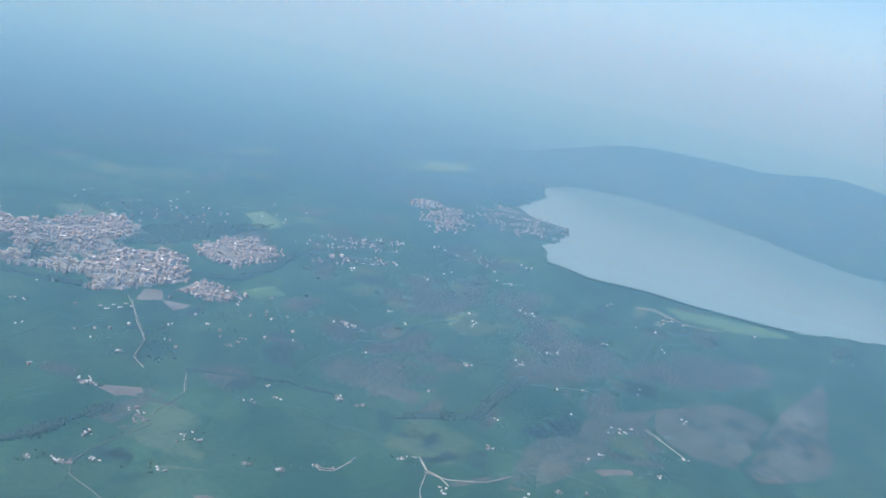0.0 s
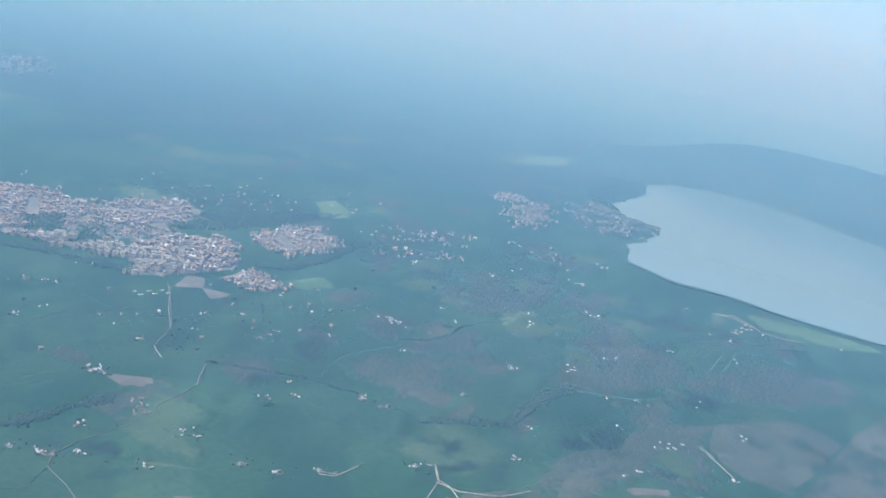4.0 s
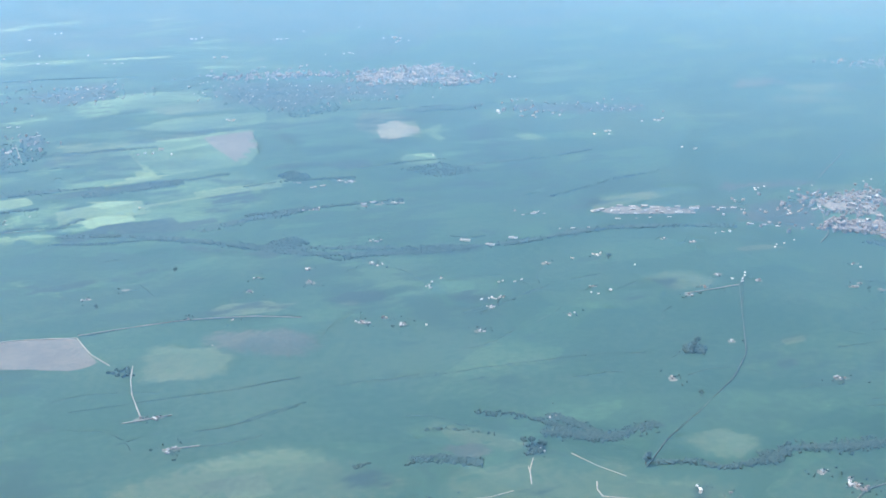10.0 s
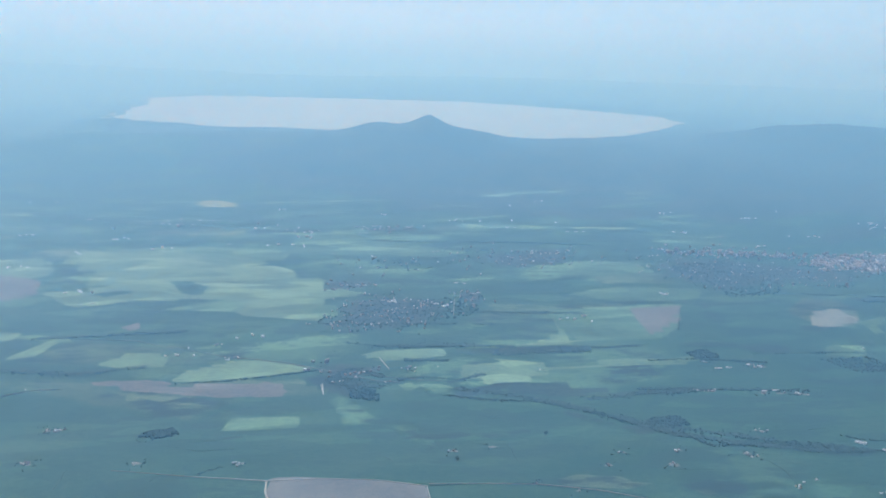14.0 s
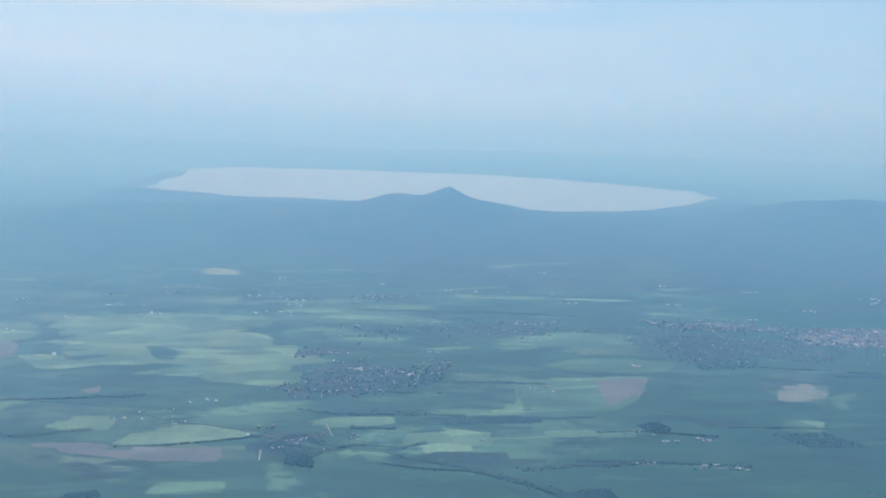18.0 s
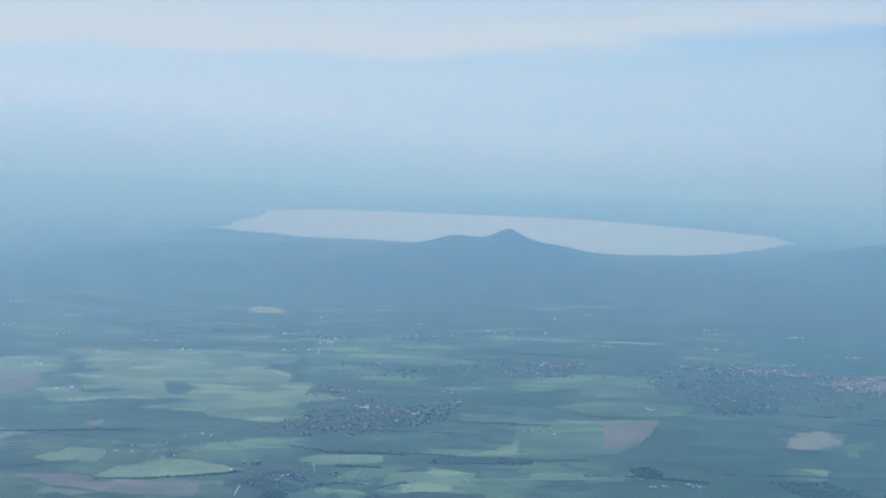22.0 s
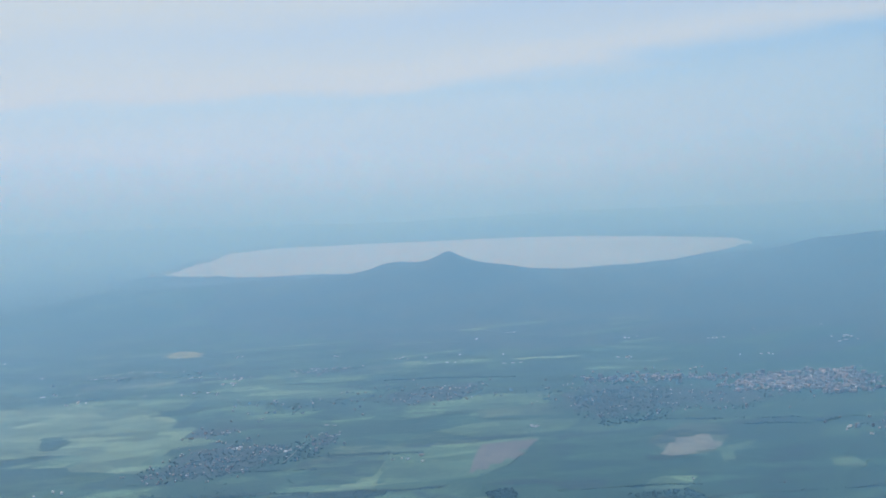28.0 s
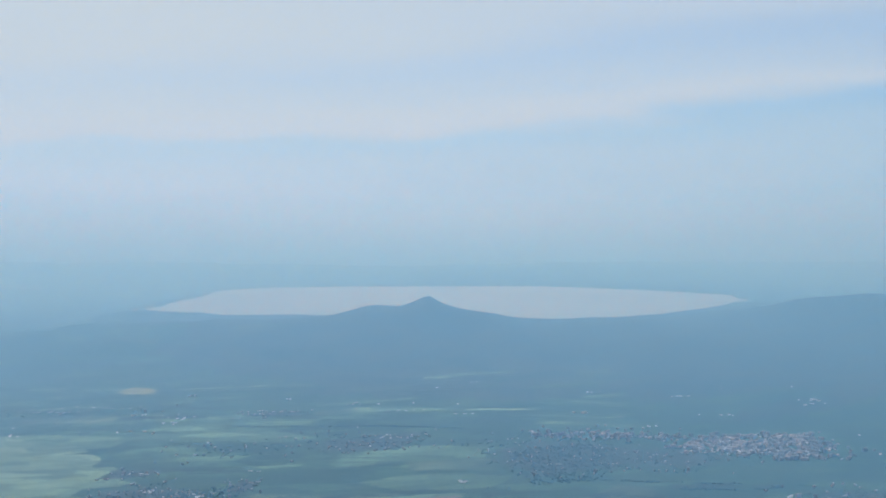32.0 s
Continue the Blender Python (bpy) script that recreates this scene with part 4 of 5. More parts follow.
field('bright_green', [(293, 749), (320, 761), (355, 767), (342, 751), (318, 745)])
field('meadow', [(328, 861), (400, 879), (443, 876), (424, 798), (404, 762), (358, 753), (340, 761), (334, 814)])
field('brown_soil', [(398, 868), (442, 872), (426, 808), (397, 766), (393, 814)])
field('meadow', [(356, 925), (407, 945), (471, 930), (458, 891), (398, 891)])
field('dry_meadow', [(365, 990), (444, 1009), (483, 981), (473, 946), (399, 952)])
field('woodland', [(249, 656), (289, 671), (322, 653), (356, 646), (391, 647), (389, 636), (320, 635), (286, 643), (252, 639)])
field('woodland', [(317, 609), (340, 587), (353, 574), (365, 586), (390, 576), (378, 559), (350, 556), (321, 592)])
field('woodland', [(392, 745), (446, 725), (460, 704), (489, 707), (489, 736), (434, 752)])
field('woodland', [(413, 540), (458, 539), (473, 523), (467, 507), (423, 523)])
field('pale_grass', [(516, 834), (544, 888), (568, 875), (573, 846), (560, 796), (537, 786), (528, 803)])
field('quarry_sand', [(528, 824), (555, 852), (568, 838), (558, 802), (538, 790), (527, 800)])
field('meadow', [(563, 805), (588, 824), (563, 758), (553, 773)])
field('meadow', [(514, 741), (542, 741), (532, 710), (506, 713)])
field('pale_grass', [(297, 488), (308, 496), (330, 492), (334, 484), (344, 482), (329, 474), (300, 480)])
field('pale_grass', [(357, 478), (370, 485), (385, 480), (386, 469), (365, 466)])
field('fallow', [(156, 495), (161, 500), (180, 499), (208, 494), (233, 483), (237, 448), (223, 445), (208, 456), (181, 465), (161, 465)])
field('yellow_crop', [(-54, 1494), (-34, 1529), (12, 1493), (20, 1451), (-13, 1454)])
field('bright_green', [(300, 750), (321, 769), (333, 805), (328, 861), (341, 860), (346, 761), (323, 746)])
field('woodland', [(258, 735), (296, 750), (348, 738), (349, 723), (289, 723)])
field('woodland', [(280, 651), (304, 673), (354, 657), (356, 635), (310, 628)])
field('woodland', [(156, 689), (169, 706), (199, 676), (205, 644), (184, 644)])
field('worn_pasture', [(220, 675), (237, 677), (260, 652), (256, 640), (235, 658)])
field('dark_meadow', [(446, 863), (514, 878), (521, 775), (508, 733), (444, 729)])
field('dark_meadow', [(555, 800), (651, 822), (596, 621), (529, 643), (526, 706)])
field('dark_meadow', [(461, 715), (496, 718), (538, 699), (585, 657), (546, 621), (455, 629)])
# scrub and pasture below the flight's middle
field('dry_meadow', [(327, 305), (384, 278), (434, 232), (400, 205), (350, 225), (305, 270)])
field('dry_meadow', [(225, 345), (300, 330), (318, 285), (262, 270), (215, 300)])
field('soft_meadow', [(400, 330), (470, 300), (520, 270), (470, 255), (410, 275), (380, 310)])
field('soft_meadow', [(329, 330), (349, 329), (362, 315), (375, 297), (348, 309)])
field('pale_grass', [(374, 292), (381, 286), (374, 280), (370, 285)])
field('scrub', [(328, 299), (342, 297), (348, 286), (346, 279), (329, 283)])
field('scrub', [(300, 292), (311, 292), (314, 284), (301, 281)])
field('bare_soil', [(548, 245), (555, 236), (565, 224), (555, 218), (545, 218), (543, 231)])
field('pale_grass', [(492, 160), (478, 185), (486, 178)])
field('pale_grass', [(526, 334), (539, 334), (536, 328), (524, 328)])
field('scrub', [(502, 319), (523, 315), (513, 303), (497, 306)])
field('pale_grass', [(587, 458), (616, 453), (624, 443), (593, 448)])
field('dry_meadow', [(334, 329), (350, 331), (358, 321), (373, 303), (355, 306)])
field('scrub', [(657, 167), (706, 156), (725, 121), (662, 110), (645, 138)])
field('scrub', [(907, 181), (966, 163), (890, 133), (828, 139), (845, 161)])
field('scrub', [(781, 81), (851, 45), (856, 1), (815, -13), (756, 26), (719, 65)])
field('scrub', [(334, 314), (361, 310), (361, 289), (340, 292)])
field('dry_meadow', [(341, 327), (358, 322), (369, 305), (365, 295), (354, 306)])
# fields round the town and towards the crater lake
field('bare_soil', [(395, 220), (399, 218), (395, 208), (388, 210)])
field('bare_soil', [(461, 158), (465, 153), (465, 144), (457, 141), (450, 150)])
field('scrub', [(673, 175), (707, 153), (692, 124), (651, 116), (650, 142)])
field('pale_grass', [(651, 136), (665, 132), (663, 122), (649, 121)])
field('paved_lot', [(703, 298), (729, 304), (735, 295), (716, 286)])
field('paved_lot', [(716, 286), (721, 266), (701, 272)])
field('hill_grass', [(817, 128), (853, 121), (875, 114), (829, 110), (807, 120)])
field('hill_grass', [(1012, 344), (1040, 336), (1005, 308), (980, 321)])
field('hill_grass', [(886, 368), (905, 362), (886, 347), (869, 354)])
field('meadow', [(773, 257), (805, 245), (791, 230), (762, 240)])
field('hill_grass', [(1569, 333), (1699, 323), (1765, 282), (1680, 268), (1583, 300)])
field('wood_floor', [(830, 89), (907, 67), (864, 29), (828, 9), (784, 35), (781, 62)])
field('scrub', [(665, 175), (706, 152), (699, 128), (658, 122), (652, 144), (649, 163)])
field('scrub', [(657, 138), (669, 125), (651, 117), (639, 130)])
field('scrub', [(573, 42), (636, 32), (675, 20), (614, 17), (569, 29)])
field('wood_floor', [(816, 4), (902, -36), (943, -91), (872, -115), (826, -75), (795, -20)])
field('wood_floor', [(877, 165), (934, 142), (890, 112), (819, 127), (814, 150)])
field('pale_grass', [(805, 126), (848, 119), (876, 109), (817, 107)])
field('pale_grass', [(782, 71), (807, 66), (806, 58), (781, 62)])
field('meadow', [(1007, -22), (1006, -68), (1003, -113), (992, -121), (980, -77), (985, -33)])
field('bare_soil', [(611, 0), (631, -14), (619, -17), (605, -5)])
field('pale_grass', [(849, 44), (828, 162), (828, 170), (853, 166)])
field('hill_grass', [(967, 324), (1021, 328), (991, 303), (971, 310)])
field('worn_pasture', [(1562, 324), (1660, 286), (1835, 286), (2235, 292), (1759, 255), (1585, 271)])
field('pale_grass', [(233, 328), (254, 326), (273, 324), (279, 306), (269, 295), (250, 306), (230, 317)])
field('dry_meadow', [(329, 328), (350, 331), (362, 315), (371, 295), (361, 292), (347, 307)])
field('dry_meadow', [(315, 273), (346, 288), (370, 278), (372, 256), (362, 237), (336, 255)])
field('bright_green', [(346, 287), (361, 287), (364, 280), (358, 278)])
field('bare_soil', [(349, 270), (355, 270), (358, 266), (356, 259), (347, 264)])
field('scrub', [(293, 290), (304, 296), (316, 293), (313, 285), (300, 283)])
field('pale_grass', [(363, 476), (378, 480), (388, 477), (383, 466), (367, 470)])
field('heath', [(667, 172), (692, 166), (680, 136), (660, 104), (641, 105), (650, 135), (652, 161)])
field('heath', [(698, 140), (720, 125), (705, 116), (687, 129)])
field('heath', [(721, 113), (736, 96), (718, 93), (706, 104)])
field('wood_floor', [(884, 168), (939, 149), (882, 129), (826, 141)])
field('wood_floor', [(760, 164), (794, 152), (762, 137), (739, 152)])
field('heath', [(553, 67), (570, 49), (584, 41), (612, 41), (639, 38), (678, 30), (596, 12), (548, 63)])
field('heath', [(586, 37), (651, 28), (732, 5), (758, -24), (682, -6), (599, 13), (563, 33), (557, 42)])
field('heath', [(758, -24), (800, -67), (792, -98), (688, -74), (689, -49), (717, -30)])
field('heath', [(799, -102), (904, -140), (716, -126), (672, -88), (692, -80)])
# roads and tracks
road('road', [(-29, 788), (-6, 783), (32, 778), (64, 753), (79, 746)], 1.4)
road('road', [(96, 732), (122, 729), (157, 712), (169, 706), (195, 692), (224, 681), (247, 675)], 1.4)
road('road', [(-22, 647), (-6, 660), (11, 664)], 1.0)
road('track', [(171, 677), (173, 655)], 1.6)
road('track', [(206, 729), (213, 702)], 1.2)
road('track', [(315, 273), (327, 270), (339, 267), (348, 267)], 0.9)
road('track', [(362, 281), (359, 274), (356, 268)], 0.8)
road('track', [(576, 86), (558, 79), (554, 72), (545, 65)], 0.8)
road('track', [(526, 124), (530, 115), (543, 113), (551, 112)], 0.6)
road('track', [(700, 299), (659, 276), (631, 258)], 1.0)
road('track', [(622, 256), (602, 251), (591, 240)], 0.8)
road('track', [(601, 220), (584, 214), (570, 208)], 1.2)
road('road', [(707, 305), (675, 284), (640, 263), (623, 256), (607, 252), (591, 244)], 1.0)
road('road', [(603, 221), (589, 215), (575, 209), (554, 208), (536, 209), (522, 204), (495, 209), (478, 212), (462, 212), (451, 207), (442, 192), (433, 181), (422, 173)], 1.0)
road('road', [(568, 412), (558, 404), (534, 372), (517, 349), (501, 328), (479, 309), (459, 297), (446, 289), (421, 276), (401, 261)], 0.5)
belt('hedge', [(564, 408), (534, 372), (517, 349), (501, 328), (479, 309), (459, 297), (446, 289), (421, 276), (401, 261)], 1.3, 0.80)
road('track', [(524, 405), (539, 404), (558, 404)], 1.0)
road('track', [(378, 259), (375, 254), (374, 249), (383, 242)], 1.4)
road('track', [(382, 283), (385, 270), (390, 258)], 0.6)
road('track', [(367, 286), (361, 278), (356, 268)], 1.2)
road('track', [(120, 500), (142, 496), (156, 493), (181, 497), (209, 494), (234, 483)], 1.6)
road('track', [(156, 492), (157, 478), (160, 464)], 1.8)
road('track', [(234, 483), (236, 459), (241, 442)], 1.0)
road('track', [(250, 437), (246, 423), (243, 407), (241, 381)], 1.2)
road('track', [(235, 486), (255, 485), (288, 482), (317, 472), (337, 460)], 0.8)
road('track', [(135, 453), (148, 448), (161, 448)], 0.8)
road('track', [(76, 513), (96, 507), (120, 500)], 0.5)
road('road', [(56, 763), (98, 736), (145, 721), (176, 700), (205, 679), (220, 674)], 1.6)
road('track', [(170, 675), (173, 657)], 1.6)
road('road', [(-22, 650), (-7, 659), (9, 662)], 1.0)
road('track', [(263, 900), (260, 844)], 1.4)
road('track', [(529, 125), (524, 122), (527, 116), (545, 112)], 1.0)
road('track', [(574, 85), (557, 78), (532, 76), (518, 72)], 1.0)
road('track', [(555, 79), (552, 67), (560, 50), (574, 40)], 1.0)
road('track', [(996, 0), (994, -14), (981, -26)], 1.6)
road('track', [(725, -22), (712, -31)], 0.6)
road('road', [(821, 609), (781, 579), (746, 554)], 1.2)
road('road', [(716, 527), (689, 487), (665, 455), (646, 441)], 1.6)
road('track', [(1857, 292), (1814, 280), (1670, 272), (1585, 271)], 1.5)
road('track', [(723, -21), (706, -33), (686, -44)], 0.6)
road('track', [(993, 3), (999, -13), (975, -36), (977, -68)], 1.2)
road('track', [(233, 380), (245, 380), (253, 380)], 1.2)
road('track', [(242, 351), (256, 349)], 1.2)
road('track', [(172, 461), (178, 455), (179, 445)], 1.0)
road('track', [(136, 452), (149, 449), (161, 450)], 0.6)
# belts of trees along streams, roads and hedges
belt('tree_belt', [(406, 263), (419, 257), (427, 247), (444, 245)], 3.5, 0.50)
belt('tree_belt', [(444, 246), (461, 248), (476, 240), (497, 235), (513, 231), (530, 228)], 8.0, 0.36)
belt('tree_belt', [(673, 432), (680, 406), (689, 386), (693, 363), (703, 335)], 11.0, 0.25)
belt('tree_belt', [(791, 287), (806, 270), (847, 265), (887, 266), (941, 254)], 10.0, 0.30)
belt('tree_belt', [(386, 305), (393, 294), (405, 288), (423, 289)], 9.0, 0.25)
belt('tree_belt', [(381, 304), (393, 296), (400, 288), (426, 288)], 6.0, 0.25)
belt('tree_belt', [(325, 306), (335, 303), (348, 291)], 5.0, 0.30)
belt('tree_belt', [(315, 619), (344, 587), (371, 555), (403, 538), (439, 525), (466, 522), (494, 518), (542, 519), (593, 506), (625, 491)], 7.0, 0.13)
belt('tree_belt', [(254, 659), (282, 647), (313, 623), (336, 601), (360, 574), (396, 555), (428, 538), (467, 522)], 7.0, 0.12)
belt('tree_belt', [(283, 734), (314, 734), (350, 735)], 12.0, 0.15)
belt('tree_belt', [(331, 627), (367, 635), (399, 636)], 8.0, 0.15)
belt('tree_belt', [(173, 687), (191, 675), (209, 665)], 14.0, 0.20)
belt('hedge', [(397, 367), (435, 360), (460, 350)], 1.6, 0.60)
belt('hedge', [(106, 458), (115, 467), (134, 467)], 4.0, 0.40)
belt('hedge', [(92, 421), (113, 428), (114, 434)], 4.0, 0.50)
belt('hedge', [(120, 504), (126, 511), (131, 516)], 3.0, 0.60)
belt('hedge', [(236, 484), (264, 486), (291, 484)], 1.5, 0.60)
belt('hedge', [(348, 746), (327, 714), (272, 737)], 2.2, 0.30)
belt('hedge', [(603, 221), (617, 206), (623, 189), (629, 173), (635, 157)], 2.2, 0.60)
belt('hedge', [(595, 162), (596, 138), (587, 114)], 1.2, 0.70)
belt('hedge', [(450, 278), (465, 272), (494, 268), (524, 257)], 1.5, 0.70)
belt('hedge', [(433, 364), (451, 356), (476, 343)], 1.8, 0.60)
belt('hedge', [(541, 316), (574, 311), (609, 308)], 1.4, 0.70)
belt('hedge', [(495, 209), (471, 215), (453, 208)], 1.6, 0.60)
belt('tree_belt', [(642, 70), (670, 69), (706, 62), (740, 56)], 6.0, 0.30)
belt('tree_belt', [(624, 104), (639, 86), (648, 68)], 6.0, 0.30)
belt('tree_belt', [(1071, 82), (1039, 41), (1041, -2), (1023, -54), (1016, -118), (1091, -168)], 7.0, 0.30)
belt('tree_belt', [(875, 244), (951, 230), (954, 202)], 9.0, 0.25)
belt('tree_belt', [(943, -26), (959, -47), (965, -69)], 6.0, 0.35)
belt('hedge', [(575, 38), (575, 47), (557, 60)], 1.8, 0.70)
belt('hedge', [(602, 220), (615, 203), (627, 182), (631, 157)], 2.2, 0.60)
belt('hedge', [(866, -20), (908, -23), (928, -43)], 1.6, 0.50)
belt('hedge', [(754, 58), (826, 49), (864, 29)], 1.6, 0.50)
belt('hedge', [(612, 208), (621, 192), (621, 180), (626, 162), (628, 144), (624, 124), (626, 103), (636, 85), (658, 68), (685, 66), (715, 68), (729, 54), (750, 25), (781, -3)], 2.5, 0.70)
belt('hedge', [(634, 172), (673, 174), (704, 163), (736, 143), (759, 114)], 2.0, 0.50)
belt('hedge', [(779, 69), (800, 71), (852, 72)], 2.0, 0.60)
belt('hedge', [(724, 163), (729, 147), (768, 143), (816, 128), (852, 122)], 2.0, 0.50)
belt('hedge', [(558, 76), (554, 64), (561, 51), (571, 43), (593, 39)], 1.8, 0.80)
belt('hedge', [(815, -13), (861, -12), (903, -16)], 2.0, 0.60)
belt('hedge', [(994, 93), (1010, 84), (1015, 72)], 4.0, 0.40)
belt('hedge', [(685, 66), (661, 69), (648, 77)], 4.0, 0.50)
belt('hedge', [(216, 400), (245, 398), (266, 396), (290, 395), (313, 395)], 1.3, 0.90)
belt('hedge', [(257, 362), (270, 361), (282, 363), (303, 368)], 1.3, 0.90)
belt('hedge', [(215, 326), (239, 326), (259, 324), (281, 323)], 1.3, 0.90)
belt('hedge', [(233, 483), (259, 485), (286, 482), (317, 471), (344, 459)], 1.0, 0.80)
belt('hedge', [(226, 362), (237, 365), (254, 368)], 1.0, 0.80)
belt('hedge', [(324, 306), (333, 306), (345, 295)], 4.0, 0.50)
belt('hedge', [(315, 380), (338, 380), (359, 372), (390, 368), (414, 360)], 1.2, 0.60)
belt('hedge', [(409, 427), (430, 433), (463, 445)], 1.2, 0.70)
belt('tree_belt', [(391, 316), (397, 304), (400, 292), (406, 285)], 4.5, 0.50)
belt('tree_belt', [(176, 683), (187, 705), (210, 686)], 5.0, 0.25)
belt('tree_belt', [(384, 705), (412, 707), (460, 695)], 4.0, 0.25)
belt('tree_belt', [(223, 724), (253, 720)], 5.0, 0.25)
belt('tree_belt', [(471, 716), (510, 721), (541, 718)], 3.0, 0.25)
belt('tree_belt', [(182, 1195), (323, 1177), (413, 1153)], 5.0, 0.08)
belt('tree_belt', [(366, 645), (405, 638), (468, 631)], 5.0, 0.25)
belt('hedge', [(343, 326), (349, 319), (356, 310)], 5.0, 0.40)
belt('hedge', [(329, 306), (335, 299), (343, 293)], 4.0, 0.50)
belt('hedge', [(617, 275), (596, 277), (593, 289)], 2.0, 0.50)
belt('tree_belt', [(247, 646), (272, 635), (302, 626), (324, 611), (345, 583), (368, 567)], 4.0, 0.30)
belt('tree_belt', [(373, 562), (385, 534), (410, 539), (431, 529), (456, 531)], 4.0, 0.25)
belt('tree_belt', [(78, 676), (109, 682), (144, 696), (169, 706)], 2.5, 0.30)
belt('tree_belt', [(77, 574), (86, 581), (98, 572)], 2.0, 0.30)
belt('tree_belt', [(456, 548), (465, 540), (478, 536)], 2.0, 0.30)
belt('hedge', [(280, 753), (316, 763), (352, 764)], 1.6, 0.70)
belt('hedge', [(331, 865), (335, 804), (340, 759)], 1.6, 0.70)
belt('hedge', [(442, 872), (422, 788)], 1.6, 0.70)
belt('hedge', [(248, 688), (287, 655), (322, 651)], 1.6, 0.70)
belt('hedge', [(26, 939), (64, 930), (88, 932)], 1.6, 0.70)
belt('hedge', [(252, 397), (266, 396), (286, 394), (301, 395), (313, 394)], 1.2, 0.70)
belt('hedge', [(261, 361), (272, 361), (288, 367), (307, 370)], 1.2, 0.70)
belt('hedge', [(240, 353), (252, 350), (265, 347), (281, 348)], 1.2, 0.70)
belt('hedge', [(233, 329), (254, 326), (273, 326), (282, 326)], 1.2, 0.70)
belt('hedge', [(397, 367), (409, 366), (419, 363), (431, 364)], 1.2, 0.70)
belt('hedge', [(340, 374), (354, 376), (372, 373)], 1.2, 0.70)
belt('hedge', [(448, 442), (470, 448), (489, 451), (506, 452)], 1.2, 0.70)
belt('hedge', [(410, 432), (427, 435)], 1.2, 0.70)
belt('hedge', [(290, 482), (307, 478), (338, 464)], 1.2, 0.70)
belt('hedge', [(406, 225), (414, 218), (422, 210), (431, 201)], 1.2, 0.70)
belt('hedge', [(454, 207), (440, 205), (429, 201)], 1.2, 0.70)
belt('hedge', [(418, 317), (438, 304), (460, 293)], 1.2, 0.70)
belt('hedge', [(470, 290), (489, 289), (506, 286), (518, 286)], 1.2, 0.70)
belt('hedge', [(519, 330), (543, 332)], 1.2, 0.70)
belt('hedge', [(573, 332), (600, 327), (618, 327)], 1.2, 0.70)
belt('hedge', [(515, 267), (531, 262), (547, 260)], 1.2, 0.70)
belt('hedge', [(382, 288), (388, 277), (394, 264)], 1.2, 0.70)
belt('hedge', [(336, 342), (348, 337), (356, 323), (362, 320)], 1.2, 0.70)
belt('tree_belt', [(366, 331), (378, 324), (387, 312), (393, 296), (398, 288)], 4.0, 0.16)
belt('tree_belt', [(322, 303), (333, 300), (347, 289)], 2.5, 0.22)
belt('tree_belt', [(331, 327), (346, 324), (364, 310)], 2.5, 0.15)
belt('tree_belt', [(303, 308), (310, 310)], 2.0, 0.50)
belt('tree_belt', [(606, 223), (615, 204), (621, 191), (629, 176), (627, 159), (630, 148)], 2.2, 0.55)
belt('tree_belt', [(618, 110), (630, 95), (636, 80), (650, 69), (670, 66), (689, 66), (720, 60), (735, 60)], 2.2, 0.55)
belt('tree_belt', [(728, 162), (740, 146), (760, 140), (782, 140), (811, 132), (831, 118)], 2.2, 0.55)
belt('hedge', [(591, 154), (588, 134), (590, 118)], 1.3, 0.70)
belt('hedge', [(553, 79), (555, 70), (563, 56), (573, 45), (593, 41), (619, 43)], 1.3, 0.70)
belt('hedge', [(774, 230), (788, 213)], 1.3, 0.70)
belt('hedge', [(746, 239), (765, 218)], 1.3, 0.70)
# woods
wood('wood', [(462, 1027), (524, 1059), (551, 1002), (534, 903), (490, 894), (467, 950)], 0.02)
wood('wood', [(169, 845), (211, 886), (252, 908), (291, 922), (278, 852), (220, 804), (188, 804)], 0.02)
wood('wood', [(482, 349), (491, 344), (485, 336), (477, 341)], 0.50)
wood('wood', [(370, 297), (378, 296), (372, 288), (366, 289)], 0.50)
wood('wood', [(76, 583), (92, 591), (98, 579), (86, 568)], 0.35)
wood('wood', [(359, 583), (378, 590), (382, 572), (360, 563)], 0.25)
wood('wood', [(238, 437), (248, 437), (248, 426), (240, 427)], 0.10)
wood('wood', [(1526, 216), (1659, 203), (1697, 164), (1577, 144), (1418, 159), (1409, 183)], 0.06)
wood('wood', [(736, 385), (762, 381), (746, 365), (720, 369)], 0.20)
wood('wood', [(726, 369), (753, 397), (733, 401), (721, 388)], 0.15)
wood('wood', [(875, 372), (888, 346), (914, 345), (902, 324), (860, 344)], 0.12)
wood('wood', [(965, -42), (972, -60), (961, -67), (949, -47)], 0.30)
wood('wood', [(996, -149), (1016, -168), (1001, -171), (984, -155)], 0.30)
wood('wood', [(413, 722), (427, 730), (433, 709), (417, 706)], 0.20)
wood('wood', [(187, 667), (205, 662), (208, 639), (191, 646)], 0.20)
wood('wood', [(494, 702), (532, 709), (549, 672), (512, 669)], 0.08)
# built-up areas: name, outline, spacing, share of blocks
town('old_town', [(690, 476), (712, 447), (732, 420), (732, 391), (757, 364), (794, 355), (830, 327), (803, 309), (773, 296), (722, 310), (702, 325), (725, 343), (707, 373), (705, 399), (691, 429), (670, 458)], 2.9, 0.42)
town('old_town', [(786, 503), (816, 486), (816, 439), (791, 420), (750, 410), (737, 424), (740, 456)], 2.9, 0.34)
town('old_town', [(834, 426), (873, 421), (891, 387), (863, 370), (826, 376), (791, 377), (793, 403)], 2.9, 0.34)
town('old_town', [(710, 518), (763, 517), (742, 488), (713, 472), (690, 487)], 4.2, 0.10)
town('old_town', [(850, 324), (898, 317), (926, 303), (899, 269), (855, 277), (831, 283), (832, 301)], 2.8, 0.10)
town('old_town', [(743, 290), (776, 283), (764, 254), (744, 254)], 2.8, 0.10)
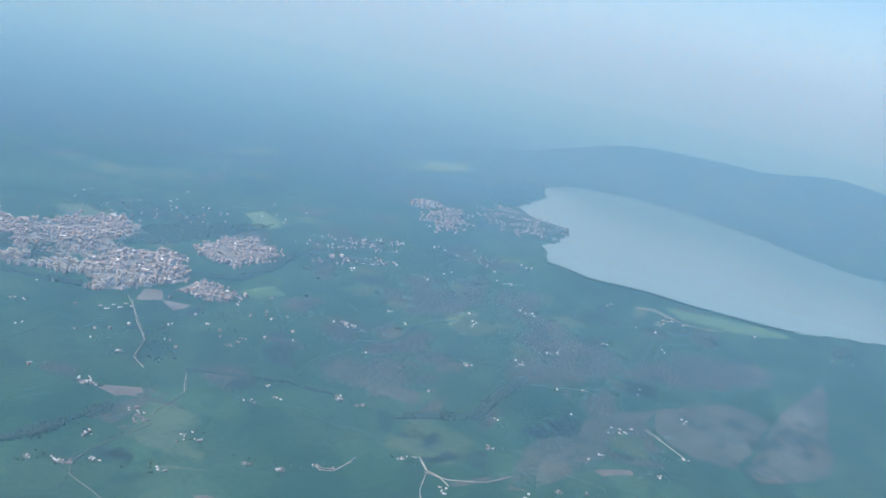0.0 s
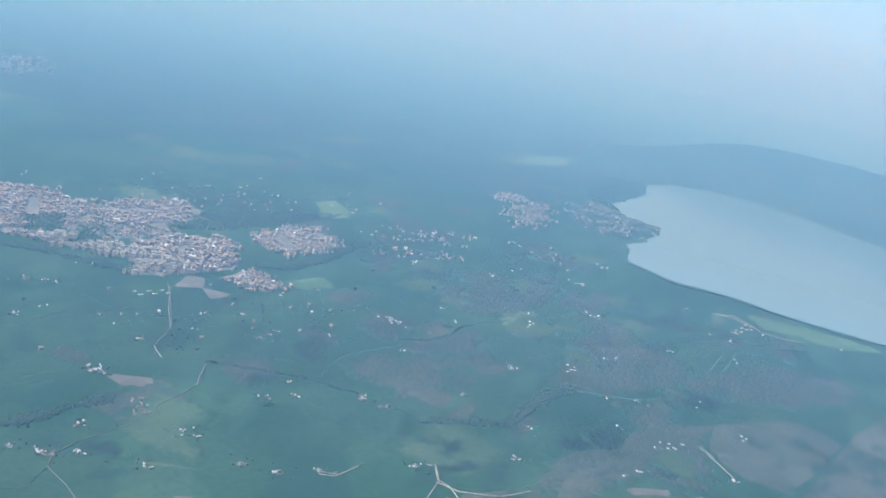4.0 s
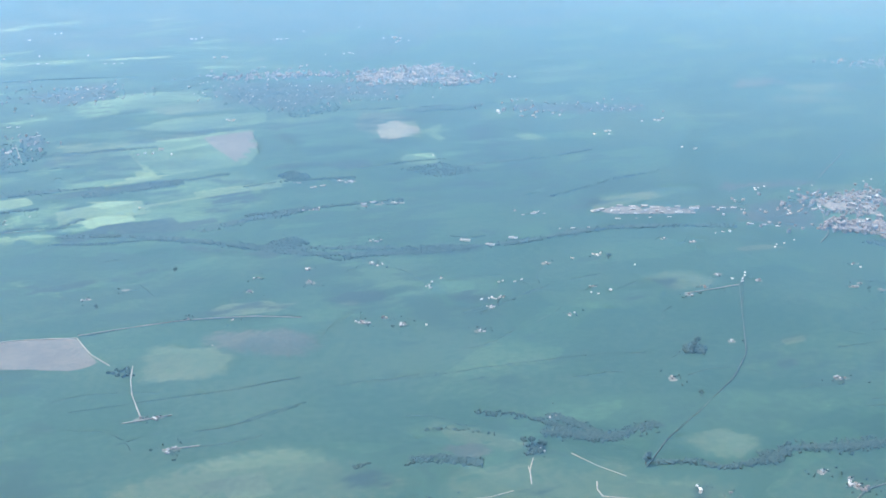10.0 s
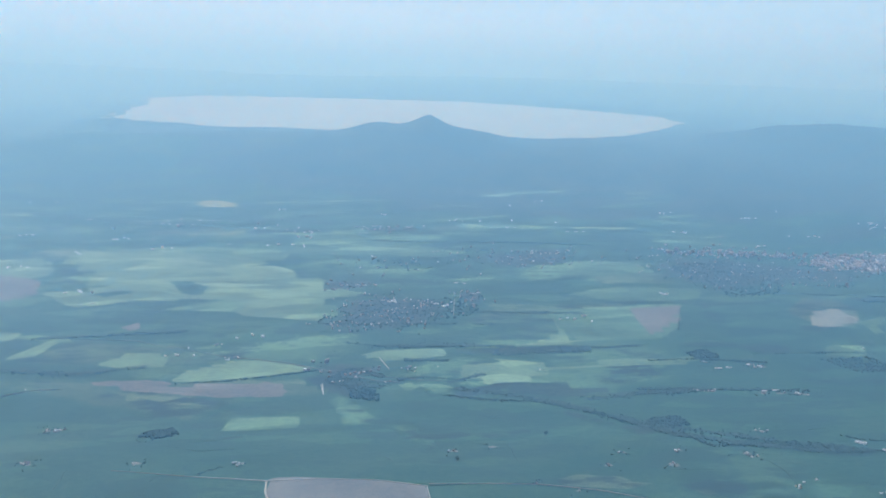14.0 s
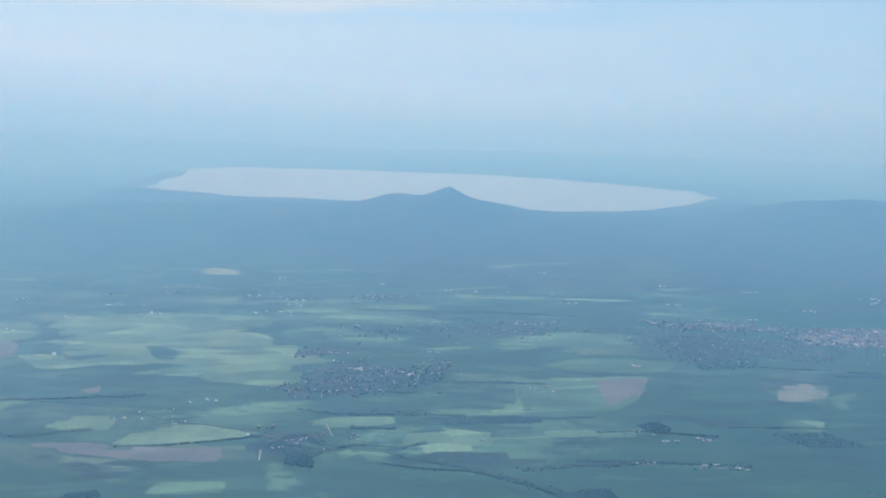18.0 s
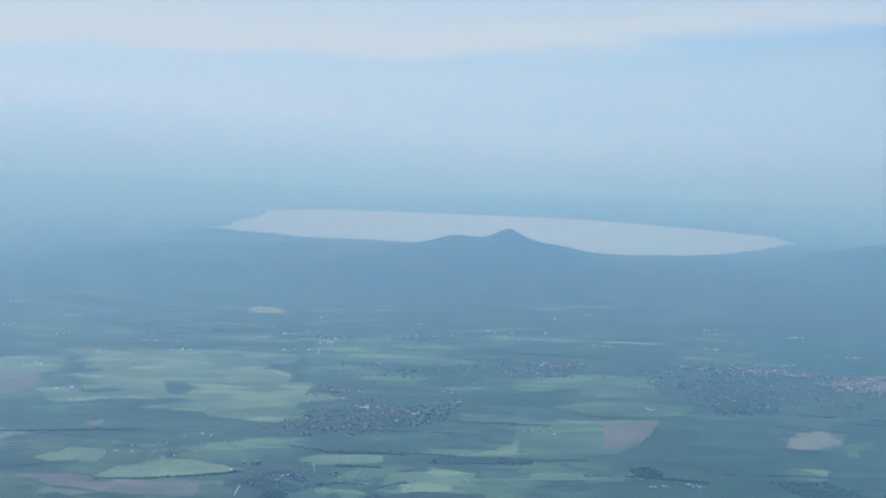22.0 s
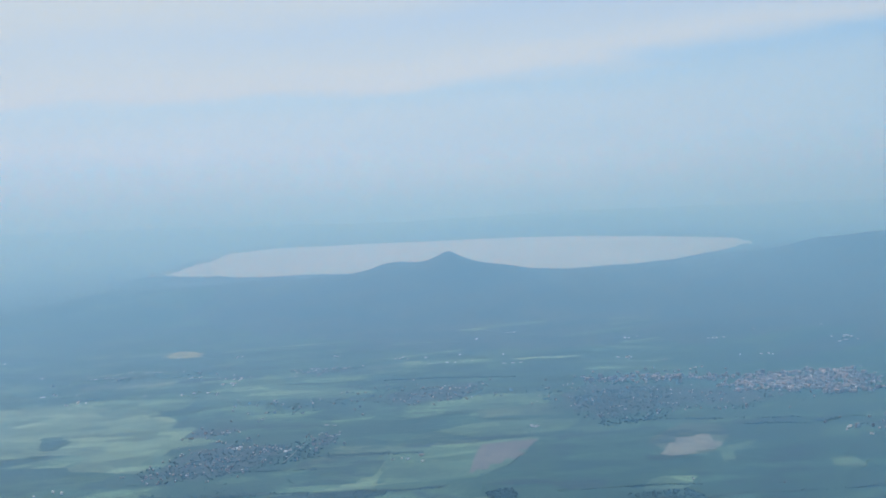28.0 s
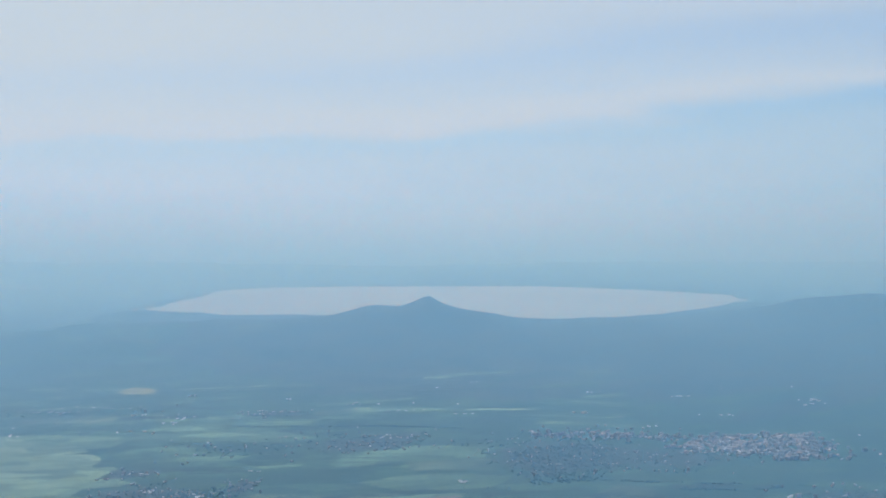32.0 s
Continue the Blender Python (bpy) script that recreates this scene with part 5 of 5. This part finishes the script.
town('old_town', [(733, 465), (759, 441), (784, 420), (814, 412), (834, 376), (795, 352), (764, 377), (742, 409), (725, 424), (709, 455)], 5.0, 0.15)
town('old_town', [(807, 458), (816, 439), (829, 422), (806, 412), (789, 424)], 5.0, 0.1)
for hollow in GAPS:
    wood('wood', hollow, 0.12)
town('suburb', [(658, 531), (721, 527), (667, 459), (646, 472), (633, 495)], 6.0, 0.1)
town('suburb', [(927, 435), (970, 354), (926, 351), (905, 390)], 9.0, 0.0)
town('suburb', [(997, 270), (1016, 246), (1048, 217), (1027, 212), (981, 242)], 5.0, 0.1)
town('suburb', [(909, 249), (942, 236), (972, 203), (962, 200), (913, 233)], 5.0, 0.3)
town('lake_village', [(1194, 221), (1259, 208), (1249, 193), (1164, 179), (1134, 194)], 4.2, 0.1)
town('suburb', [(1313, 187), (1382, 166), (1356, 136), (1308, 93), (1187, 103), (1198, 139), (1234, 167)], 4.2, 0.05)
wood('wood', [(1313, 187), (1382, 166), (1356, 136), (1308, 93), (1187, 103), (1198, 139), (1234, 167)], 0.06)
town('lake_village', [(1270, 250), (1298, 238), (1246, 227), (1228, 239)], 4.5, 0.2)
town('village', [(156, 824), (181, 902), (208, 925), (263, 898), (260, 853), (223, 797), (182, 795)], 5.2, 0.02)
town('village', [(268, 932), (289, 928), (285, 890), (265, 886)], 5.5, 0.3)
town('village', [(436, 1041), (487, 1098), (545, 1067), (618, 1027), (654, 974), (588, 919), (547, 940), (498, 906), (469, 940), (448, 976)], 8.0, 0.02)
town('far_town', [(485, 1110), (551, 1109), (600, 1085), (590, 1060), (545, 1078), (490, 1088)], 4.4, 0.2)
town('far_town', [(598, 1055), (640, 1085), (705, 1080), (712, 1000), (684, 962), (640, 985), (597, 1030)], 3.6, 0.3)
town('far_town', [(491, 1123), (566, 1115), (613, 1085), (608, 1060), (554, 1084), (489, 1100)], 8.0, 0.2)
town('far_town', [(606, 1085), (677, 1068), (721, 1005), (695, 968), (604, 1011)], 6.5, 0.3)
town('suburb', [(654, 862), (705, 870), (757, 839), (788, 804), (765, 781), (703, 810)], 8.0, 0.05)
town('far_town', [(1078, 910), (1169, 906), (1263, 916), (1398, 902), (1305, 811), (1212, 814), (1178, 863), (1094, 883)], 6.5, 0.2)
town('far_town', [(1252, 997), (1326, 1001), (1305, 963), (1239, 965)], 9.0, 0.2)
town('suburb', [(315, 1046), (448, 1048), (453, 1097), (331, 1097)], 14.0, 0.0)
town('suburb', [(145, 1100), (313, 1143), (317, 1069), (220, 1022)], 17.0, 0.0)
town('suburb', [(-131, 1321), (57, 1343), (88, 1288), (-86, 1285)], 18.0, 0.1)
town('suburb', [(759, 295), (771, 194), (690, 210), (668, 249)], 16.0, 0.0)
town('suburb', [(623, 299), (665, 262), (611, 229), (582, 259)], 16.0, 0.0)
town('suburb', [(968, 265), (1048, 216), (1009, 212), (948, 258)], 7.0, 0.1)
town('suburb', [(1070, 169), (1047, 101), (1019, 110), (1035, 162)], 9.0, 0.0)
town('suburb', [(902, 462), (1072, 330), (1023, 334), (883, 442)], 14.0, 0.0)
town('suburb', [(164, 724), (217, 702), (232, 720), (203, 687), (173, 691)], 6.0, 0.1)
town('suburb', [(174, 1280), (237, 1284), (237, 1247), (182, 1248)], 6.0, 0.0)
town('suburb', [(146, 978), (195, 984), (191, 944), (153, 940)], 7.0, 0.0)
town('suburb', [(297, 1112), (388, 1135), (371, 1044), (307, 1033)], 9.0, 0.0)

# faint hedgerows and ditches that part the pastures below the town and the plain's near side
for k in range(150):
    hx, hy = (RNG.uniform(400, 1000), RNG.uniform(-80, 520)) if k < 95 else (RNG.uniform(-60, 480), RNG.uniform(330, 640))
    head, bit = (RNG.choice((0.35, 1.75, 2.4)) if k < 95 else RNG.choice((-0.1, 0.15, 1.5))) + RNG.normal(0, 0.2), []
    for _ in range(int(RNG.integers(3, 8))):
        bit.append((hx, hy))
        head += RNG.normal(0, 0.22)
        hx, hy = hx + 8 * math.cos(head), hy + 8 * math.sin(head)
    if min(float(shore_distance(CRATER_LAKE, np.array([p[0]]), np.array([p[1]]))[0]) for p in bit) > 8:
        belt("hedge", bit, 0.9, 0.5)

# ---- farms, singly and in hamlets ----
FARMS = (
    ((23, 586), (28, 586), (86, 524), (28, 531), (52, 468), (139, 519), (165, 445), (167, 446), (162, 444), (241, 382), (249, 539), (400, 523), (401, 517), (361, 442), (359, 510), (407, 407), (439, 442), (427, 433), (246, 351)),
    ((512, 137), (568, 93), (611, 58), (698, 0), (705, -6), (634, 6), (962, -18), (975, -28), (970, -37), (755, 185), (751, 176), (808, 62), (806, 51), (856, 120), (736, 95), (628, 144), (583, 181)),
    ((585, 178), (600, 169), (513, 136), (573, 89), (613, 55), (705, -4), (647, 2), (760, 179), (754, 172), (750, 165), (932, -17), (982, -93), (968, -64), (817, 54), (813, 45), (863, 17), (934, -2), (975, -152), (984, -170), (985, 24), (862, 115), (730, 91), (753, 20), (706, 23)),
    ((623, 142), (623, 129), (521, 188), (520, 181), (491, 221), (461, 217), (470, 206), (691, 244), (662, 220), (680, 219), (731, 219), (914, 85), (1058, 147), (629, -30), (577, 3), (571, 16), (682, -44), (549, 247), (549, 252), (651, 59), (616, 179), (528, 124), (530, 117), (975, 504)),
    ((1046, 464), (1044, 412), (1009, 360), (1009, 308), (1200, 439), (964, 421)),
    ((758, 181), (756, 173), (734, 92), (652, 61), (614, 57), (623, 142), (621, 131), (521, 188), (527, 185), (511, 186), (460, 215), (463, 213), (471, 206), (494, 221), (456, 229), (462, 221), (416, 231), (519, 288), (582, 321), (634, 353), (608, 375), (618, 365), (645, 341), (505, 343)),
    ((455, 320), (579, 474), (671, 262), (692, 246), (565, 93), (668, 102), (644, 249), (604, 261), (619, 296), (611, 281), (662, 219), (672, 219), (547, 252), (549, 248), (508, 213), (519, 211), (754, 151), (813, 163), (699, 194), (710, 151), (509, 152), (478, 180)),
    ((393, 313), (362, 441), (377, 431), (407, 407), (456, 406), (488, 435), (426, 431), (436, 441), (247, 350), (244, 350), (287, 483), (456, 322), (521, 287), (456, 229), (494, 221), (615, 377), (626, 359), (635, 355), (643, 347), (582, 322), (559, 423), (572, 405), (525, 403), (539, 408)),
    ((518, 573), (528, 565), (438, 629), (451, 627), (459, 626), (401, 636), (409, 634), (451, 685), (447, 690), (587, 711), (537, 732), (415, 560), (569, 486), (581, 474), (519, 479), (634, 402), (328, 263), (325, 271), (373, 291), (288, 444), (326, 509), (423, 482), (486, 480)),
    ((86, 523), (30, 528), (53, 467), (164, 442), (23, 589), (30, 588), (139, 520), (362, 441), (378, 430), (374, 442), (366, 529), (337, 528), (359, 507), (247, 380), (408, 408), (311, 693), (104, 731), (110, 733), (92, 764), (-9, 794), (-31, 904), (-39, 902), (73, 755), (172, 969)),
    ((245, 706), (228, 697), (400, 522), (404, 517), (407, 634), (400, 636), (448, 626), (439, 626), (461, 623), (454, 685), (447, 691), (419, 699), (-42, 1212), (42, 1174), (555, 1195), (418, 558), (-11, 661), (-1, 660), (212, 676), (191, 688), (184, 681), (224, 704), (306, 472), (270, 545)),
)
HAMLET = [(533, 221), (537, 217), (526, 206), (516, 210), (524, 218)]
field("bare_soil", HAMLET)
for hx, hy in inside(HAMLET, 22).tolist():
    place(FARMHOUSES[int(RNG.integers(0, 3))], hx, hy, 0.6 + RNG.normal(0, 0.15) + (1.57 if RNG.uniform() < 0.4 else 0), RNG.uniform(0.55, 0.85), "houses of the roadside hamlet")
for hx, hy in ((549, 255), (552, 256), (554, 251), (550, 249), (556, 253), (547, 252)):
    place(BARNS[int(RNG.integers(0, 2))], hx, hy, 0.6 + RNG.normal(0, 0.2), RNG.uniform(0.6, 0.95), "farm buildings above the bare earth")
yard_trees = []
for group_of_farms in FARMS:
    for fx, fy in group_of_farms:
        far = math.hypot(fx - 265, fy + 25)
        turn = RNG.uniform(0, math.pi)
        count = 1 + int(RNG.integers(0, 3))
        r = RNG.uniform(1.2, 2.6) * (1 if far < 900 else 1.4)
        ring = [(fx + r * RNG.uniform(0.7, 1.5) * math.cos(a), fy + r * RNG.uniform(0.6, 1.2) * math.sin(a)) for a in np.arange(0, 6.28, 0.79)]
        tagged(patch("farmyard", ring, YARD, step=3.0, uneven=0.2, raise_by=0.28), "pale trodden farmyard round a few buildings", "yard", kind="structure")
        for k in range(count):
            a = turn + k * 2.1
            off = 0 if k == 0 else RNG.uniform(1.6, 3.0)
            kinds = FARMHOUSES if k == 0 else (BARNS if RNG.uniform() < 0.6 else FARMHOUSES)
            place(kinds[int(RNG.integers(len(kinds)))], fx + off * math.cos(a), fy + off * math.sin(a), turn + (0 if k % 2 else 1.57) + RNG.normal(0, 0.1), RNG.uniform(0.5, 0.82), "farm buildings in the countryside")
        for k in range(int(RNG.integers(2, 9))):
            yard_trees.append((fx + RNG.normal(0, 4.0), fy + RNG.normal(0, 4.0)))
trees_at("farm_trees", yard_trees, "dark trees and bushes round the farms")


# ---- single large buildings ----
def row_of(protos, line, step, spread, size, group):
    """Large halls along a line."""
    (ax, ay), (bx, by) = line
    length, turn = math.hypot(bx - ax, by - ay), math.atan2(by - ay, bx - ax)
    for k in range(int(length / step) + 1):
        s = k * step / length
        x, y = ax + (bx - ax) * s + RNG.normal(0, step * 0.15), ay + (by - ay) * s + RNG.normal(0, 1.0)
        for side in spread:
            place(protos[int(RNG.integers(len(protos)))], x - math.sin(turn) * side, y + math.cos(turn) * side, turn + RNG.normal(0, 0.08), size * RNG.uniform(0.6, 1.2), group)


field("garden_ground", [(570, 548), (575, 560), (612, 545), (652, 526), (662, 514), (640, 508), (600, 532)])
field("paved_lot", [(572, 543), (600, 530), (622, 521), (629, 530), (606, 545), (583, 558), (565, 556)])
for line, step, size in (((563, 553), (580, 555)), 7.0, 0.6), (((583, 555), (630, 528)), 8.0, 0.95), (((577, 547), (625, 525)), 8.0, 0.9), (((575, 541), (620, 522)), 9.0, 0.75), (((568, 531), (603, 521)), 10.0, 0.5), (((628, 531), (655, 514)), 7.0, 0.6), (((634, 489), (652, 476)), 9.0, 0.6), (((519, 564), (534, 558)), 7.0, 0.6), (((523, 527), (549, 521)), 9.0, 0.45):
    row_of(WAREHOUSES, line, step, (0,), size, "halls of the industrial estate")
for sx, sy, size in ((463.5, 534, 1.05), (473, 521, 0.95), (490.5, 525.5, 0.9)):
    place(WAREHOUSES[0], sx, sy, -0.72, size, "long white sheds by the stream")
for line in (((-73, 1322), (-13, 1315)), ((-15, 1348), (34, 1337)), ((169, 1290), (226, 1278)), ((316, 1272), (363, 1264)), ((399, 1234), (422, 1229)), ((-105, 1143), (-92, 1148))):
    row_of(WAREHOUSES[:1], line, 9.0, (0,), 0.6, "pale halls on the plain")
row_of(WAREHOUSES, ((672, 301), (686, 297)), 7.0, (-2.5, 2.5), 0.6, "factory halls below the town")
row_of(WAREHOUSES[1:], ((960, -20), (985, -30)), 7.0, (0, 4.0), 0.8, "halls on the crater's edge")
row_of(WAREHOUSES[1:], ((992, 264), (1009, 226)), 8.0, (0, 4.5), 0.6, "halls along the lake road")
row_of(WAREHOUSES, ((905, 247), (961, 198)), 11.0, (0,), 0.55, "halls along the lake road")
row_of(WAREHOUSES[1:], ((1056, 147), (1040, 110)), 9.0, (0,), 0.5, "halls along the lake road")
for wx, wy in ((182, 961), (188, 958), (359, 1057), (-99, 1132), (267, 967), (274, 965), (280, 922), (284, 926), (104, 727), (425, 683), (432, 684), (453, 686), (440, 631), (447, 632), (-417, 1852)):
    place(WAREHOUSES[0], wx, wy, RNG.uniform(-0.3, 0.3), RNG.uniform(0.5, 0.8), "pale halls on the plain")


def castle():
    base = tagged(new("castle"), "broad pale castle with a tower above the town", "castle")
    wall = part("wall", block(3.6, 1.9, 2.3), WHITE, base)
    part("roof", gable_roof(3.6, 1.9, 2.3, 0.7), PALE_ROOFS, base)
    part("tower", block(0.6, 0.6, 4.2, 3.0, -1.3), WALLS, base)
    part("wing", block(1.1, 2.6, 1.8, -2.6, 0.6), WHITE, base)
    for k in (-0.6, -0.2, 0.2, 0.6):
        part("window", block(0.18, 0.02, 1.5, k * 3.6, -1.91, 1.0), DARK_GLASS, wall)
    base.matrix_basis = pose(882, 402, ground_z(882, 402) + 0.3, 0, 0, 40)
    return base


castle()


# ---- lone trees ----
def lone_tree(label):
    base = tagged(new("tree"), label, "tree")
    bm = bmesh.new()
    bmesh.ops.create_cone(bm, cap_ends=True, segments=8, radius1=0.16, radius2=0.08, depth=1.4, matrix=Matrix.Translation((0, 0, 0.5)))
    for a in (0.4, 2.3, 4.5):
        bmesh.ops.create_cone(bm, cap_ends=True, segments=5, radius1=0.06, radius2=0.025, depth=0.9,
                              matrix=Matrix.Translation((0.3 * math.cos(a), 0.3 * math.sin(a), 1.25)) @ Euler((0, 0.75, a)).to_matrix().to_4x4())
    part("trunk", bm, BARK, base)
    bm = bmesh.new()
    for k in range(26):
        p = Vector(RNG.normal(size=3)).normalized() * RNG.uniform(0.3, 0.95)
        made = bmesh.ops.create_icosphere(bm, subdivisions=1, radius=RNG.uniform(0.28, 0.5), matrix=Matrix.Translation((p.x, p.y, 1.6 + 0.75 * p.z)))
        for v in made["verts"]:
            v.co += Vector(RNG.normal(0, 0.05, 3))
    part("crown", bm, LEAVES, base)
    return base


LONE = lone_tree("large dark round tree standing alone in a meadow")
for tx, ty, size in ((850, 226, 2.2), (791, 216, 1.9), (484, 344, 1.5), (488, 347, 1.6), (481, 341, 1.4), (372, 296, 1.6), (374, 293, 1.4), (369, 297, 1.5),
                     (168, 449, 1.2), (172, 447, 1.3), (402, 263, 1.7), (405, 266, 1.4), (640, 262, 1.4), (300, 560, 1.3), (520, 470, 1.5), (600, 330, 1.3), (455, 300, 1.2), (250, 520, 1.2)):
    place(LONE, tx, ty, RNG.uniform(0, 6), 0.65 * size, "lone trees in the meadows")

# bushes and single small trees all over the pastures, thicker in some parts
ang, dist = radians(-22) + RNG.uniform(size=40000) * radians(150), 330 + 1300 * RNG.uniform(size=40000) ** 1.5
bx, by = 265 + dist * np.cos(ang), -25 + dist * np.sin(ang)
thick = np.sin(bx / 43 + 1.5 * np.sin(by / 57)) + np.sin(by / 37 + 1.3 * np.sin(bx / 49)) + RNG.normal(0, 0.6, 40000)
keep = (thick > 1.35) & (shore_distance(CRATER_LAKE, bx, by) > 3)
trees_at("bushes", np.stack([bx, by], -1)[keep], "scattered dark bushes and small trees on pastures", 0.14, 0.34)

# small white sheds and houses far over the plain, in loose clumps
specks = []
for k in range(120):
    px, py = (RNG.uniform(-480, 760), RNG.uniform(600, 1500)) if k < 70 else (RNG.uniform(380, 1000), RNG.uniform(-60, 560))
    near = 0.9 if k < 70 else 0.5
    for _ in range(int(RNG.integers(1, 6))):
        specks.append((px + RNG.normal(0, 9) * near, py + RNG.normal(0, 5) * near, RNG.uniform(0, 3.1), RNG.uniform(0.7, 1.9) * near, RNG.uniform(0.5, 0.9) * near, RNG.uniform(0.6, 1.0) * near, float(RNG.uniform() < 0.85)))
specks = [q for q in specks if min(shore_distance(CRATER_LAKE, np.array([q[0]]), np.array([q[1]]))) > 4]
joined_houses("far_sheds", specks, "small white sheds and houses scattered over the plain", "houses", WHITE)

# copses and single trees on the northern plain, in drifts that lie across it
px, py = RNG.uniform(-700, 800, 26000), RNG.uniform(580, 1500, 26000)
drift = np.sin(px / 71 + 1.9 * np.sin(py / 33)) + np.sin(py / 17 + 1.6 * np.sin(px / 83)) + RNG.normal(0, 0.45, 26000)
trees_at("plain_trees", np.stack([px, py], -1)[drift > 1.45], "dark copses and single trees across the far plain", 0.3, 0.65)
